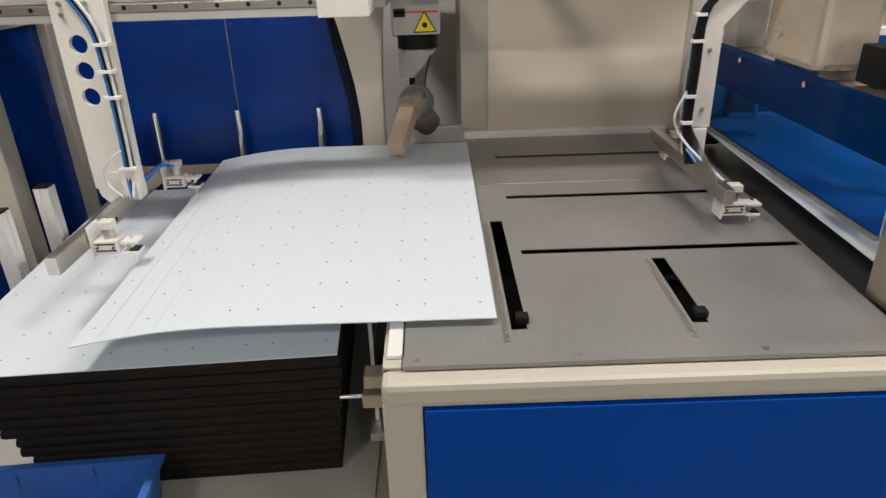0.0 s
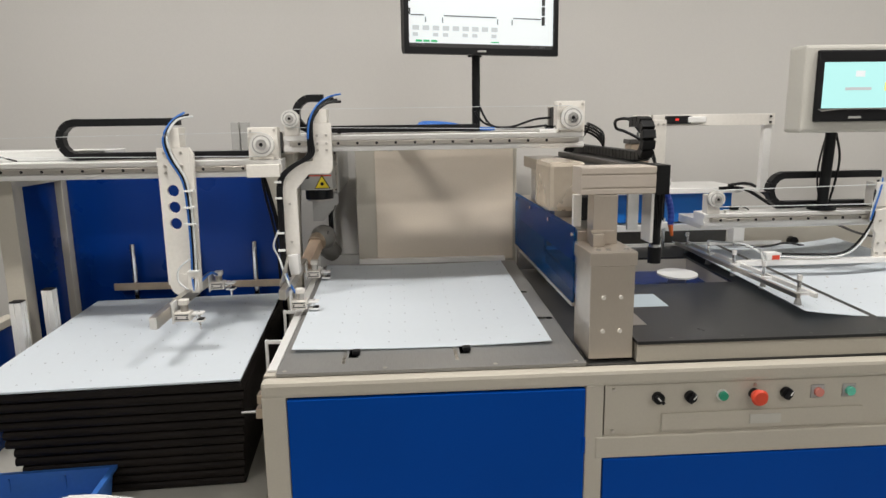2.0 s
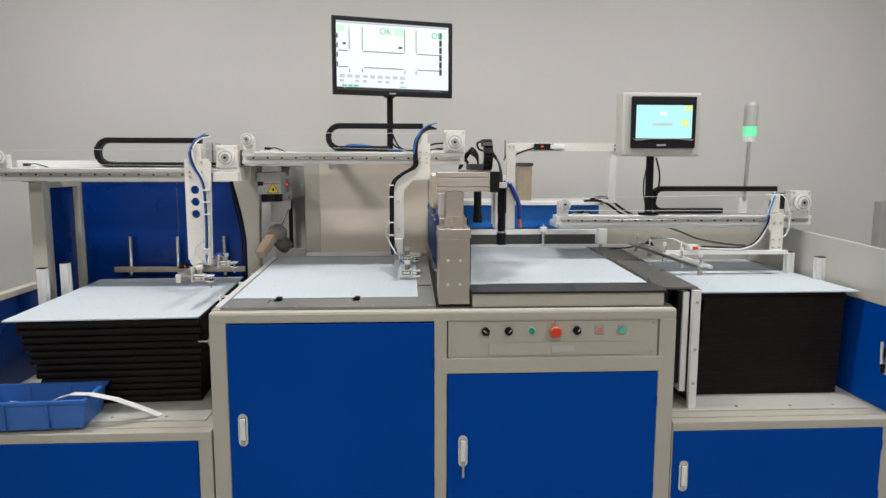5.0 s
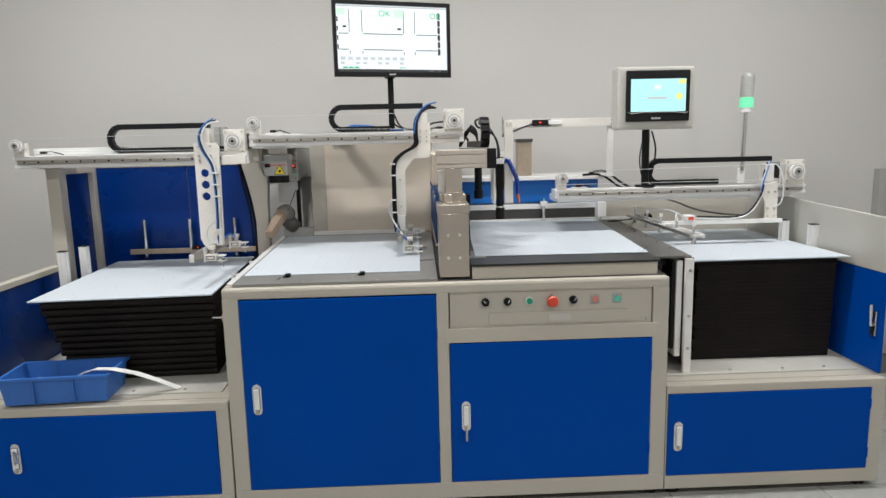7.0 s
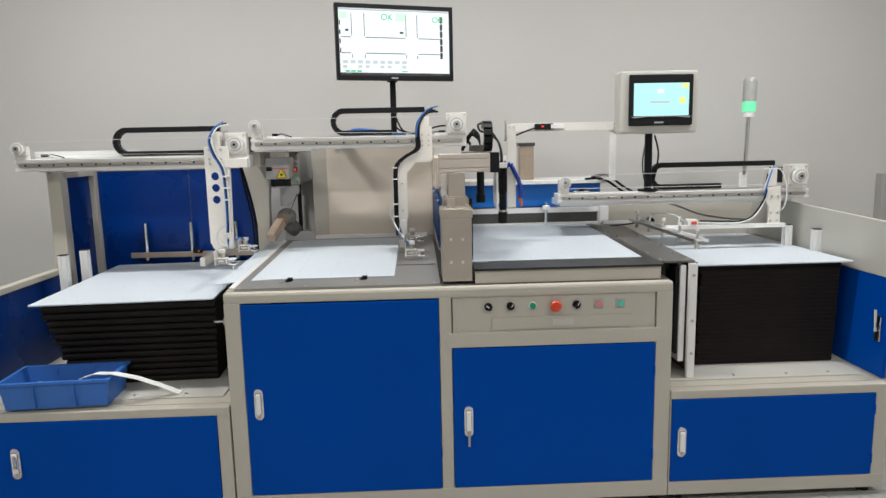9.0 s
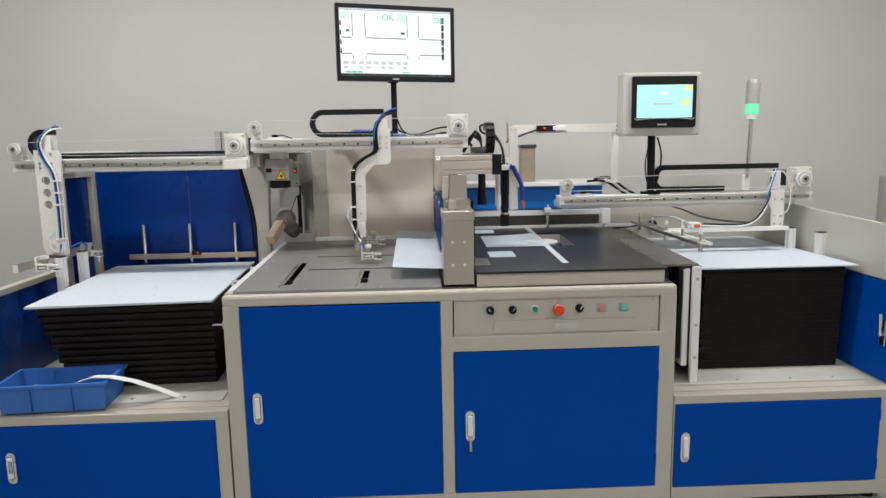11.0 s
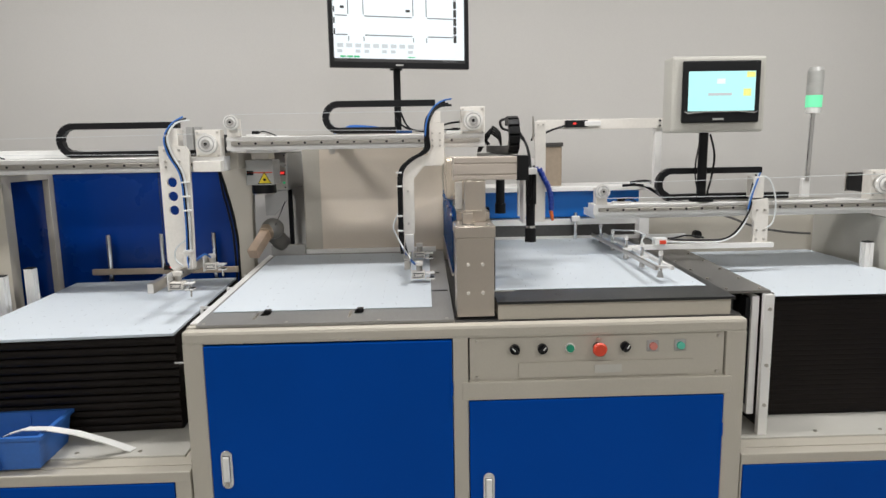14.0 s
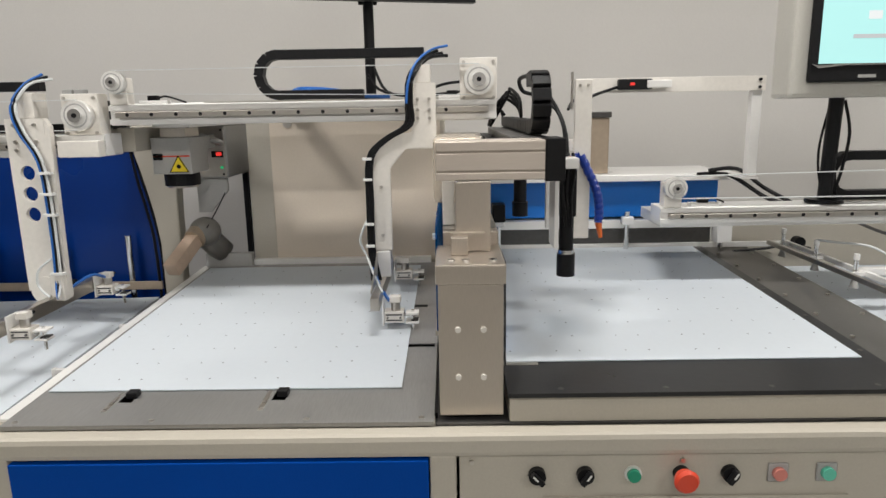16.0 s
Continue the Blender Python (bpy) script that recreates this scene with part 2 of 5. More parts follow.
def solid(name, bm, material, label, category="", kind="", group=""):
    return tagged(part(name, bm, material), label, category, group, kind)


def repeat(name, mesh_ob, parent, spots):
    """More parts on the same mesh, each moved by an offset."""
    for s in spots:
        o = new(name, mesh_ob.data)
        o.parent = parent
        o.location = mesh_ob.location + Vector(s)


def screws(parent, spots, normal="y", r=0.005, material=None):
    first = None
    for s in spots:
        if first is None:
            d = {"y": (0, -0.004, 0), "z": (0, 0, 0.004), "x": (0.004, 0, 0)}[normal]
            a = Vector(s)
            first = part("screw", R(a - Vector(d), a + Vector(d), r, 10), material or STEEL, parent)
            origin = a
        else:
            repeat("screw", first, parent, [Vector(s) - origin])


# ---- room ----
NORTH, SOUTH, WEST, EAST = 1.62, -4.6, -4.0, 5.2
solid("wall_north", B(WEST, EAST, NORTH, NORTH + 0.15, 0, CEIL), WALL, "plain grey painted plaster wall behind the machine", "wall", "structure")
solid("wall_south", B(WEST, EAST, SOUTH - 0.15, SOUTH, 0, CEIL), WALL, "plain grey painted wall", "wall", "structure")
solid("wall_west", B(WEST - 0.15, WEST, SOUTH - 0.15, NORTH + 0.15, 0, CEIL), WALL, "plain grey painted wall", "wall", "structure")
solid("wall_east", B(EAST, EAST + 0.15, SOUTH - 0.15, NORTH + 0.15, 0, CEIL), WALL, "plain grey painted wall", "wall", "structure")
solid("storage_cabinet", B(3.52, 4.3, 1.56, 1.618, 0, 1.165, bev=0.004), GREYBOX, "shallow grey low cabinet against the plain back wall", "cabinet")
solid("ceiling", B(WEST - 0.15, EAST + 0.15, SOUTH - 0.15, NORTH + 0.15, CEIL, CEIL + 0.1), CEILING, "plain white ceiling", "ceiling", "structure")
lamp = thing("ceiling_lamp", (LAMPS[0][0], LAMPS[0][1], CEIL), "white fluorescent batten lamp on the ceiling", "lamp", "ceiling lamps")
part("housing", B(LAMPS[0][0] - 0.32, LAMPS[0][0] + 0.32, LAMPS[0][1] - 0.09, LAMPS[0][1] + 0.09, CEIL - 0.05, CEIL - 0.001, bev=0.006), WHITE, lamp)
for dy in (-0.05, 0.05):
    part("tube", R((LAMPS[0][0] - 0.29, LAMPS[0][1] + dy, CEIL - 0.064), (LAMPS[0][0] + 0.29, LAMPS[0][1] + dy, CEIL - 0.064), 0.013, 12), TUBE, lamp)
for lx, ly in LAMPS[1:]:
    copy_thing(lamp, pose(lx, ly, CEIL))


# ---- main cabinet and low cabinets ----
def latch(parent, x, z, y=0.0, key=False, lifted=False):
    pill = [(x + 0.0165 * math.cos(q), z + (0.043 if k < 9 else -0.043) + 0.0165 * math.sin(q)) for k, q in ((k, math.pi * (k if k < 9 else k - 1) / 8) for k in range(18))]
    h = part("latch", prism(bmesh.new(), pill, y - 0.011, y + 0.002, "y", 0.002), CHROME, parent, "chrome flush paddle latch")
    part("paddle", B(x - 0.009, x + 0.009, y - 0.019, y - 0.011, z - 0.035, z + 0.042, bev=0.003), ALU, h)
    part("lock_barrel", R((x, y - 0.017, z - 0.046), (x, y - 0.008, z - 0.046), 0.008, 12), STEEL, h)
    part("paddle_gap", B(x - 0.0105, x + 0.0105, y - 0.0118, y - 0.0105, z - 0.037, z + 0.044), GREYDARK, h)
    if lifted:
        part("raised_lever", R((x, y - 0.015, z + 0.03), (x + 0.022, y - 0.05, z - 0.002), 0.007, 10), CHROME, h)
    if key:
        part("key", B(x - 0.004, x + 0.004, y - 0.026, y - 0.017, z - 0.092, z - 0.044, bev=0.001), STEEL, h)


def door(parent, x0, x1, z0, z1, lx, lz, y=0.0, key=False, lifted=False):
    d = part("door", B(x0 + 0.002, x1 - 0.002, y - 0.004, y + 0.014, z0 + 0.002, z1 - 0.002, bev=0.002), BLUE, parent, "blue painted sheet steel door")
    latch(d, lx, lz, y - 0.004, key, lifted)
    for k in (0.2, 0.8):
        part("hinge", R((x1 - 0.004, y - 0.004, z0 + (z1 - z0) * k - 0.02), (x1 - 0.004, y - 0.004, z0 + (z1 - z0) * k + 0.02), 0.004, 8), BLUE, d)
    return d


def frame_front(parent, xs, zs, y=0.0, depth=0.04):
    """Front frame bars round openings: xs are pairs of upright bars, zs pairs of level bars with their span."""
    for a, b, c, d in xs:
        part("frame_post", B(a, b, y, y + depth, c, d, bev=0.004), BEIGE, parent)
    for a, b, c, d in zs:
        part("frame_rail", B(a, b, y - 0.002, y + depth, c, d, bev=0.010 if c > 0.8 else 0.004), BEIGE, parent)


W = 1.638
main = thing("machine_cabinet", (0.8, 0.55, 0), "beige steel machine cabinet with blue doors and a button panel", "machine cabinet")
frame_front(main, [(0.0, 0.058, 0.03, 0.835), (0.774, 0.819, 0.03, 0.835), (1.578, W, 0.03, 0.835)],
            [(0.0, W, 0.832, 0.872), (0.8, 1.6, 0.644, 0.700), (0.0, W, 0.03, 0.095)])
part("side_panel", B(0.0, 0.012, 0.041, 1.12, 0.03, 0.87), BEIGE, main)
part("side_panel", B(W - 0.012, W, 0.041, 1.12, 0.03, 0.87), BEIGE, main)
part("back_panel", B(0.013, W - 0.013, 1.1, 1.12, 0.03, 0.87), BEIGE, main)
part("bottom_panel", B(0.013, W - 0.013, 0.041, 1.099, 0.05, 0.07), BEIGE, main)
part("top_frame", B(0.0, 0.028, 0.041, 1.12, 0.862, 0.874, bev=0.002), BEIGE, main)
part("top_deck", B(0.784, W, 0.041, 1.12, 0.862, 0.874, bev=0.002), GREYDARK, main)
part("front_deck", B(0.029, 0.783, 0.041, 0.07, 0.862, 0.874), BEIGE, main)
door(main, 0.058, 0.774, 0.095, 0.83, 0.107, 0.457)
door(main, 0.819, 1.578, 0.095, 0.643, 0.876, 0.363, key=True)
for fx in (0.04, 0.8, 1.6):
    for fy in (0.05, 1.07):
        f = part("levelling_foot", R((fx, fy, 0.0), (fx, fy, 0.03), 0.024, 16), RUBBER, main)
        part("stem", R((fx, fy, 0.028), (fx, fy, 0.05), 0.008, 10), STEEL, f)
panel = part("button_panel", B(0.824, 1.574, 0.008, 0.02, 0.700, 0.833), BEIGE, main)
part("drawer_front", B(0.967, 1.483, 0.003, 0.0075, 0.707, 0.753, bev=0.001), BEIGE, panel)
part("label_holder", B(1.19, 1.27, 0.0, 0.0028, 0.718, 0.743, bev=0.001), PALE, panel)
screws(panel, [(x, 0.006, z) for x in (0.845, 1.2, 1.555) for z in (0.82,)] + [(0.845, 0.006, 0.712), (1.555, 0.006, 0.712)], "y", 0.004)
BY = 0.008
for i in range(7):
    bx, bz = 0.955 + 0.0813 * i, 0.795
    bn = ("selector_switch", "selector_switch", "push_button", "emergency_stop", "selector_switch", "push_button", "push_button")[i]
    if bn == "selector_switch":
        s = part(bn, R((bx, BY, bz), (bx, BY - 0.012, bz), 0.0145, 20), BLACK, panel)
        g = B(-0.0045, 0.0045, -0.012, 0, -0.013, 0.013, bev=0.002)
        bmesh.ops.rotate(g, verts=g.verts, matrix=Matrix.Rotation(radians((-45, 35, 30)[(0, 1, 0, 0, 2)[i]]), 3, "Y"))
        bmesh.ops.translate(g, verts=g.verts, vec=(bx, BY - 0.012, bz))
        part("grip", g, BLACK, s)
        g = B(-0.0015, 0.0015, -0.0005, 0, 0.0, 0.012)
        bmesh.ops.rotate(g, verts=g.verts, matrix=Matrix.Rotation(radians((-45, 35, 30)[(0, 1, 0, 0, 2)[i]]), 3, "Y"))
        bmesh.ops.translate(g, verts=g.verts, vec=(bx, BY - 0.0244, bz))
        part("pointer", g, WHITE, s)
    elif bn == "emergency_stop":
        s = part(bn, R((bx, BY, bz), (bx, BY - 0.016, bz), 0.014, 20), BLACK, panel)
        m = R((bx, BY - 0.016, bz), (bx, BY - 0.030, bz), 0.0165, 28, 0.021)
        rod(m, (bx, BY - 0.030, bz), (bx, BY - 0.036, bz), 0.021, 28, 0.0165)
        part("mushroom_head", m, REDB, s, "red mushroom push head")
    else:
        c = (GREENB, LITRED, LITGREEN)[(0, 0, 0, 0, 0, 1, 2)[i]]
        ring = B(bx - 0.017, bx + 0.017, BY - 0.004, BY, bz - 0.017, bz + 0.017, bev=0.003) if i > 4 else R((bx, BY, bz), (bx, BY - 0.005, bz), 0.0145, 20)
        s = part(bn, ring, FRAMEGREY if i > 4 else ALU, panel)
        part("cap", R((bx, BY - 0.0042, bz), (bx, BY - 0.013, bz), 0.0112, 20), c, s)


def low_cabinet(name, x0, x1, d0, d1, lx, lz, label):
    c = thing(name, ((x0 + x1) / 2, 0.5, 0), label, "machine cabinet")
    frame_front(c, [(x0, d0, 0.03, 0.42), (d1, x1, 0.03, 0.42)], [(x0, x1, 0.416, 0.450), (x0, x1, 0.03, 0.085)])
    part("top_plate", B(x0, x1, 0.041, 1.12, 0.438, 0.452, bev=0.002), BEIGE, c)
    part("inset_plate", B(x0 + 0.03, x1 - 0.045, 0.09, 1.1, 0.4522, 0.459, bev=0.002), PALE, c)
    part("side_panel", B(x0, x0 + 0.012, 0.041, 1.12, 0.03, 0.437), BEIGE, c)
    part("side_panel", B(x1 - 0.012, x1, 0.041, 1.12, 0.03, 0.437), BEIGE, c)
    part("back_panel", B(x0 + 0.013, x1 - 0.013, 1.1, 1.12, 0.03, 0.437), BEIGE, c)
    part("bottom_panel", B(x0 + 0.013, x1 - 0.013, 0.041, 1.099, 0.05, 0.07), BEIGE, c)
    door(c, d0, d1, 0.085, 0.416, lx, lz, lifted=x0 < 0)
    screws(c, [(x0 + (x1 - x0) * k, 0.12, 0.459) for k in (0.35, 0.6, 0.8)], "z", 0.006)
    for fx in (x0 + 0.05, x1 - 0.05):
        for fy in (0.05, 1.07):
            f = part("levelling_foot", R((fx, fy, 0.0), (fx, fy, 0.012), 0.026, 16), RUBBER, c)
            part("stem", R((fx, fy, 0.012), (fx, fy, 0.05), 0.008, 10), STEEL, f)
    return c


left_cab = low_cabinet("low_cabinet", -0.98, -0.006, -0.94, -0.053, -0.785, 0.262, "low beige steel cabinet with a blue door under the output stack")
right_cab = low_cabinet("low_cabinet", 1.641, 2.49, 1.625 + 0.02, 2.438, 1.684, 0.25, "low beige steel cabinet with a blue door under the input stack")

# ---- table plate ----
tab = thing("work_table_plate", (0.4, 0.55, 0.874), "grey steel table plate with long slots and countersunk screws", "table plate")


def slotted_plate(x0, x1, y0, y1, z0, z1, slots):
    """A plate cut by slots, in rectangular cells."""
    xs = sorted({x0, x1, *[s[0] for s in slots], *[s[1] for s in slots]})
    ys = sorted({y0, y1, *[s[2] for s in slots], *[s[3] for s in slots]})
    bm = bmesh.new()
    vs = {}

    def v(x, y, z):
        return vs.setdefault((x, y, z), bm.verts.new((x, y, z))) if (x, y, z) not in vs else vs[(x, y, z)]
    full = {}
    for i in range(len(xs) - 1):
        for j in range(len(ys) - 1):
            cx, cy = (xs[i] + xs[i + 1]) / 2, (ys[j] + ys[j + 1]) / 2
            full[i, j] = not any(s[0] < cx < s[1] and s[2] < cy < s[3] for s in slots)
    for (i, j), ok in full.items():
        if not ok:
            continue
        a, b, c, d = xs[i], xs[i + 1], ys[j], ys[j + 1]
        bm.faces.new((v(a, c, z1), v(b, c, z1), v(b, d, z1), v(a, d, z1)))
        bm.faces.new((v(a, d, z0), v(b, d, z0), v(b, c, z0), v(a, c, z0)))
        for (k, l), (p, q) in (((i - 1, j), ((a, d), (a, c))), ((i + 1, j), ((b, c), (b, d))), ((i, j - 1), ((a, c), (b, c))), ((i, j + 1), ((b, d), (a, d)))):
            if not full.get((k, l), False):
                bm.faces.new((v(*p, z1), v(*p, z0), v(*q, z0), v(*q, z1)))
    return bm


SLOTS = [(0.197, 0.222, 0.115, 0.520), (0.480, 0.505, 0.118, 0.335), (0.245, 0.776, 0.366, 0.384), (0.245, 0.752, 0.638, 0.656), (0.245, 0.740, 0.916, 0.932)]
part("plate", slotted_plate(0.032, 0.782, 0.030, 1.09, 0.8812, 0.883, SLOTS), TABLE, tab)
part("plate_rim", slotted_plate(0.033, 0.781, 0.031, 1.089, 0.8748, 0.8811, [(0.14, 0.778, 0.09, 0.96)]), TABLE, tab)
part("slot_well", B(0.15, 0.779, 0.075, 0.95, 0.80, 0.81), BLACK, tab)
part("guide_strip", B(0.19, 0.575, 0.727, 0.732, 0.882, 0.8838), CHROME, tab)
for cx in (0.18, 0.462):
    c = part("stop_block", B(cx + 0.026, cx + 0.046, 0.128, 0.148, 0.883, 0.895, bev=0.002), BLACK, tab)
    part("slide_bar", B(cx + 0.002, cx + 0.012, 0.078, 0.325 if cx > 0.3 else 0.51, 0.878, 0.8835, bev=0.001), STEEL, c)
    screws(c, [(cx + 0.007, 0.09, 0.881), (cx + 0.007, 0.11, 0.881)], "z", 0.004)
screws(tab, [(x, 0.045, 0.8795) for x in (0.05, 0.29, 0.56, 0.76)] + [(0.05, y, 0.8795) for y in (0.4, 0.7, 1.0)] + [(x, 1.07, 0.8795) for x in (0.2, 0.45, 0.7)], "z", 0.0055)
part("back_ledge", B(0.1, 0.75, 1.092, 1.118, 0.876, 0.90, bev=0.002), ALU, tab)
part("left_rail", B(0.006, 0.029, 0.06, 1.09, 0.8745, 0.8815, bev=0.002), ALU, tab)
screws(tab, [(0.06, 0.45 + 0.13 * k, 0.8795) for k in range(2)], "z", 0.009)
TILT_UP = 1.9


def tip(ob, front=0.05, degrees=TILT_UP):
    """Raise a deck towards the back, about its front edge."""
    ob.rotation_euler.x = radians(degrees)
    ob.location.z += (ob.location.y - front) * math.sin(radians(degrees))


tip(tab)

# ---- inspection plate on the other half ----
pl = thing("inspection_plate", (1.25, 0.58, 0.874), "black plate with a square opening and a round turntable", "table plate")
HX0, HX1, HY0, HY1 = 1.0, 1.40, 0.53, 0.88
part("plinth", slotted_plate(0.912, 1.605, 0.042, 1.09, 0.8745, 0.9225, [(HX0, HX1, HY0, HY1)]), BEIGE, pl)
part("plate", slotted_plate(0.908, 1.612, 0.032, 1.13, 0.923, 0.931, [(HX0, HX1, HY0, HY1)]), DARK, pl)
part("well_floor", B(HX0, HX1, HY0, HY1, 0.8746, 0.878), BLUE_DARK, pl)
td = part("turntable", R((1.27, 0.655, 0.879), (1.27, 0.655, 0.924), 0.03, 24), STEEL, pl)
part("disc", R((1.27, 0.655, 0.9242), (1.27, 0.655, 0.9305), 0.066, 40), WHITE, td, "white round turntable disc")
part("backlight_window", B(0.99, 1.095, 0.30, 0.42, 0.9312, 0.9318), BACKLIGHT, pl, "small pale backlight window")
part("backlight_window", B(0.985, 1.08, 0.91, 1.01, 0.9312, 0.9318), BACKLIGHT, pl, "small pale backlight window")
part("guide_plate", B(0.905, 0.975, 0.15, 0.29, 0.9312, 0.9318), STEEL, pl)
screws(pl, [(1.0 + 0.18 * k, 0.05, 0.9275) for k in range(4)] + [(1.6, 0.2 + 0.2 * k, 0.9275) for k in range(5)], "z", 0.005, GREYDARK)
tip(pl, 0.03)
tr = thing("transfer_plate", (1.72, 0.58, 0.9), "grey steel transfer plate between the inspection plate and the input stack", "table plate")
part("plate", B(1.614, 1.768, 0.125, 1.10, 0.916, 0.924, bev=0.001), TRANSFER, tr)
part("plate_support", B(1.66, 1.70, 0.2, 1.0, 0.874, 0.9155), BLACK, tr)
part("bracket", B(1.64, 1.66, 0.14, 1.08, 0.6, 0.9155), BLACK, tr)
screws(tr, [(1.64, 0.15 + 0.14 * k, 0.924) for k in range(7)] + [(1.745, 0.15 + 0.14 * k, 0.924) for k in range(7)], "z", 0.005)
tip(tr, 0.1)
gp = thing("stack_side_plate", (1.76, 0.12, 0.46), "upright light metal side plate with screws beside the input stack", "guide plate")
part("plate", B(1.742, 1.772, 0.105, 0.125, 0.4595, 0.915, bev=0.002), ALU, gp)
part("channel", B(1.715, 1.738, 0.13, 0.20, 0.52, 0.905, bev=0.002), ALU, gp)
part("slide", B(1.700, 1.7145, 0.14, 0.18, 0.55, 0.90), BLACK, gp)
part("wing_plate", B(1.773, 1.780, 0.126, 1.0, 0.4595, 0.9155), GREYDARK, gp)
screws(gp, [(1.757, 0.105, z) for z in (0.56, 0.69, 0.87)], "y", 0.006)

# ---- guards round the stacks ----
rg = thing("side_guard", (2.485, 0.5, 0.46), "grey side guard with blue lower panel and chrome toggle latch", "machine guard")
part("blue_panel", B(2.476, 2.488, 0.03, 1.08, 0.4595, 0.85), BLUE, rg)
part("grey_panel", prism(bmesh.new(), [(0.02, 0.852), (1.09, 0.852), (1.09, 1.10), (0.02, 1.06)], 2.472, 2.49, "x", 0.002), PALE, rg)
lt = part("toggle_latch", B(2.462, 2.4755, 0.045, 0.075, 0.60, 0.70, bev=0.003), CHROME, rg)
part("lever", R((2.456, 0.06, 0.64), (2.44, 0.045, 0.73), 0.006, 10), CHROME, lt)
part("blue_corner", B(2.455, 2.4755, 0.95, 1.0, 0.4595, 0.85), BLUE, rg)
lg = thing("side_guard", (-0.955, 0.4, 0.46), "blue steel side guard with a beige top rail", "machine guard")
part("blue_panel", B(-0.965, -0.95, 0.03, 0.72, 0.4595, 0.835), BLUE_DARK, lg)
part("top_rail", B(-0.975, -0.935, 0.02, 0.72, 0.8352, 0.86, bev=0.003), BEIGE, lg)

hood = thing("rear_enclosure", (-0.5, 1.1, 0.46), "beige framed enclosure with dark blue back and side panels", "machine enclosure")
part("front_post", B(-0.968, -0.908, 0.73, 0.79, 0.4595, 1.298, bev=0.003), BEIGE, hood)
part("rear_post", B(-0.985, -0.93, 1.09, 1.15, 0.4595, 1.298, bev=0.003), BEIGE, hood)
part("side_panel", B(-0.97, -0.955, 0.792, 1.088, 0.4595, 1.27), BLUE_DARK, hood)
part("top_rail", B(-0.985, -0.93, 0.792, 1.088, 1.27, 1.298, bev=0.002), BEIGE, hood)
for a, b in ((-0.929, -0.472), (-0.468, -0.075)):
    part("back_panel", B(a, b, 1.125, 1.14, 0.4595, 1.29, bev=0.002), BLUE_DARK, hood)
part("back_rail", B(-0.929, -0.075, 1.12, 1.15, 1.2905, 1.305, bev=0.002), BEIGE, hood)

sb = thing("stack_stop_bar", (-0.4, 1.02, 0.8), "flat tan stop bar with three round pins behind a stack", "stop bar")
part("bar", B(-0.77, -0.13, 1.066, 1.076, 0.845, 0.872, bev=0.002), COPPER, sb)
for px in (-0.695, -0.463, -0.235):
    part("pin", R((px, 1.088, 0.46), (px, 1.088, 1.022), 0.011, 16), CHROME, sb)
part("sensor_head", B(-0.45, -0.405, 1.05, 1.0655, 0.865, 0.885, bev=0.002), BLACK, sb)
part("sensor_led", R((-0.42, 1.0488, 0.876), (-0.42, 1.05, 0.876), 0.004, 10), REDGLOW, sb)


def profile_post(x, y, z0, z1, label, group):
    p = thing("stack_guide_post", (x, y, z0), label, "guide post", group)
    bm = bmesh.new()
    s = 0.0165
    pts = []
    for sx, sy in ((1, 0), (0, 1), (-1, 0), (0, -1)):
        a, t = Vector((sx, sy)), Vector((-sy, sx))
        for u, w in ((-1, 1), (-0.2, 1), (-0.2, 0.75), (0.2, 0.75), (0.2, 1)):
            q = a * s * w + t * s * u
            pts.append((x + q.x, y + q.y))
    prism(bm, pts, z0, z1, "z")
    part("profile", bm, ALU, p)
    part("cap", B(x - 0.016, x + 0.016, y - 0.016, y + 0.016, z1, z1 + 0.004, bev=0.001), BLACK, p)


for x, y in ((-0.833, 0.545), (-0.818, 0.70)):
    profile_post(x, y, 0.4595, 0.945, "slotted aluminium profile post beside the output stack", "stack guide posts")
for x, y in ((2.425, 0.65), (2.455, 0.47)):
    profile_post(x, y, 0.4595, 0.985, "slotted aluminium profile post beside the input stack", "stack guide posts")
sd = thing("sensor_bracket", (-0.03, 0.35, 0.6), "thin bent metal sensor brackets beside the work table", "bracket")
for y in (0.32, 0.62, 0.86):
    part("upright", B(-0.052, -0.044, y, y + 0.012, 0.55, 0.87, bev=0.001), ALU, sd)
    part("crossbar", B(-0.0435, 0.0, y, y + 0.012, 0.86, 0.868), ALU, sd)
part("mount", B(-0.06, -0.001, 0.28, 0.92, 0.53, 0.5495), STEEL, sd)
part("cable_duct", B(-0.03, -0.002, 0.2, 0.95, 0.74, 0.80, bev=0.002), BLACK, sd)
pin_ = part("strip_pin", B(-0.024, -0.008, 0.36, 0.372, 0.80, 0.828, bev=0.001), COPPER, sd)
repeat("strip_pin", pin_, sd, [(0, 0.028 * k, 0) for k in range(1, 20)])
cyl_ = part("air_cylinder", B(-0.05, 0.0, 0.15, 0.185, 0.715, 0.742, bev=0.003), COPPER, main, "small air cylinder on the cabinet side")
part("cylinder_cap", B(-0.045, 0.0, 0.15, 0.185, 0.755, 0.78, bev=0.003), COPPER, cyl_)
part("cylinder_rod", R((-0.09, 0.168, 0.728), (-0.05, 0.168, 0.728), 0.004, 10), CHROME, cyl_)


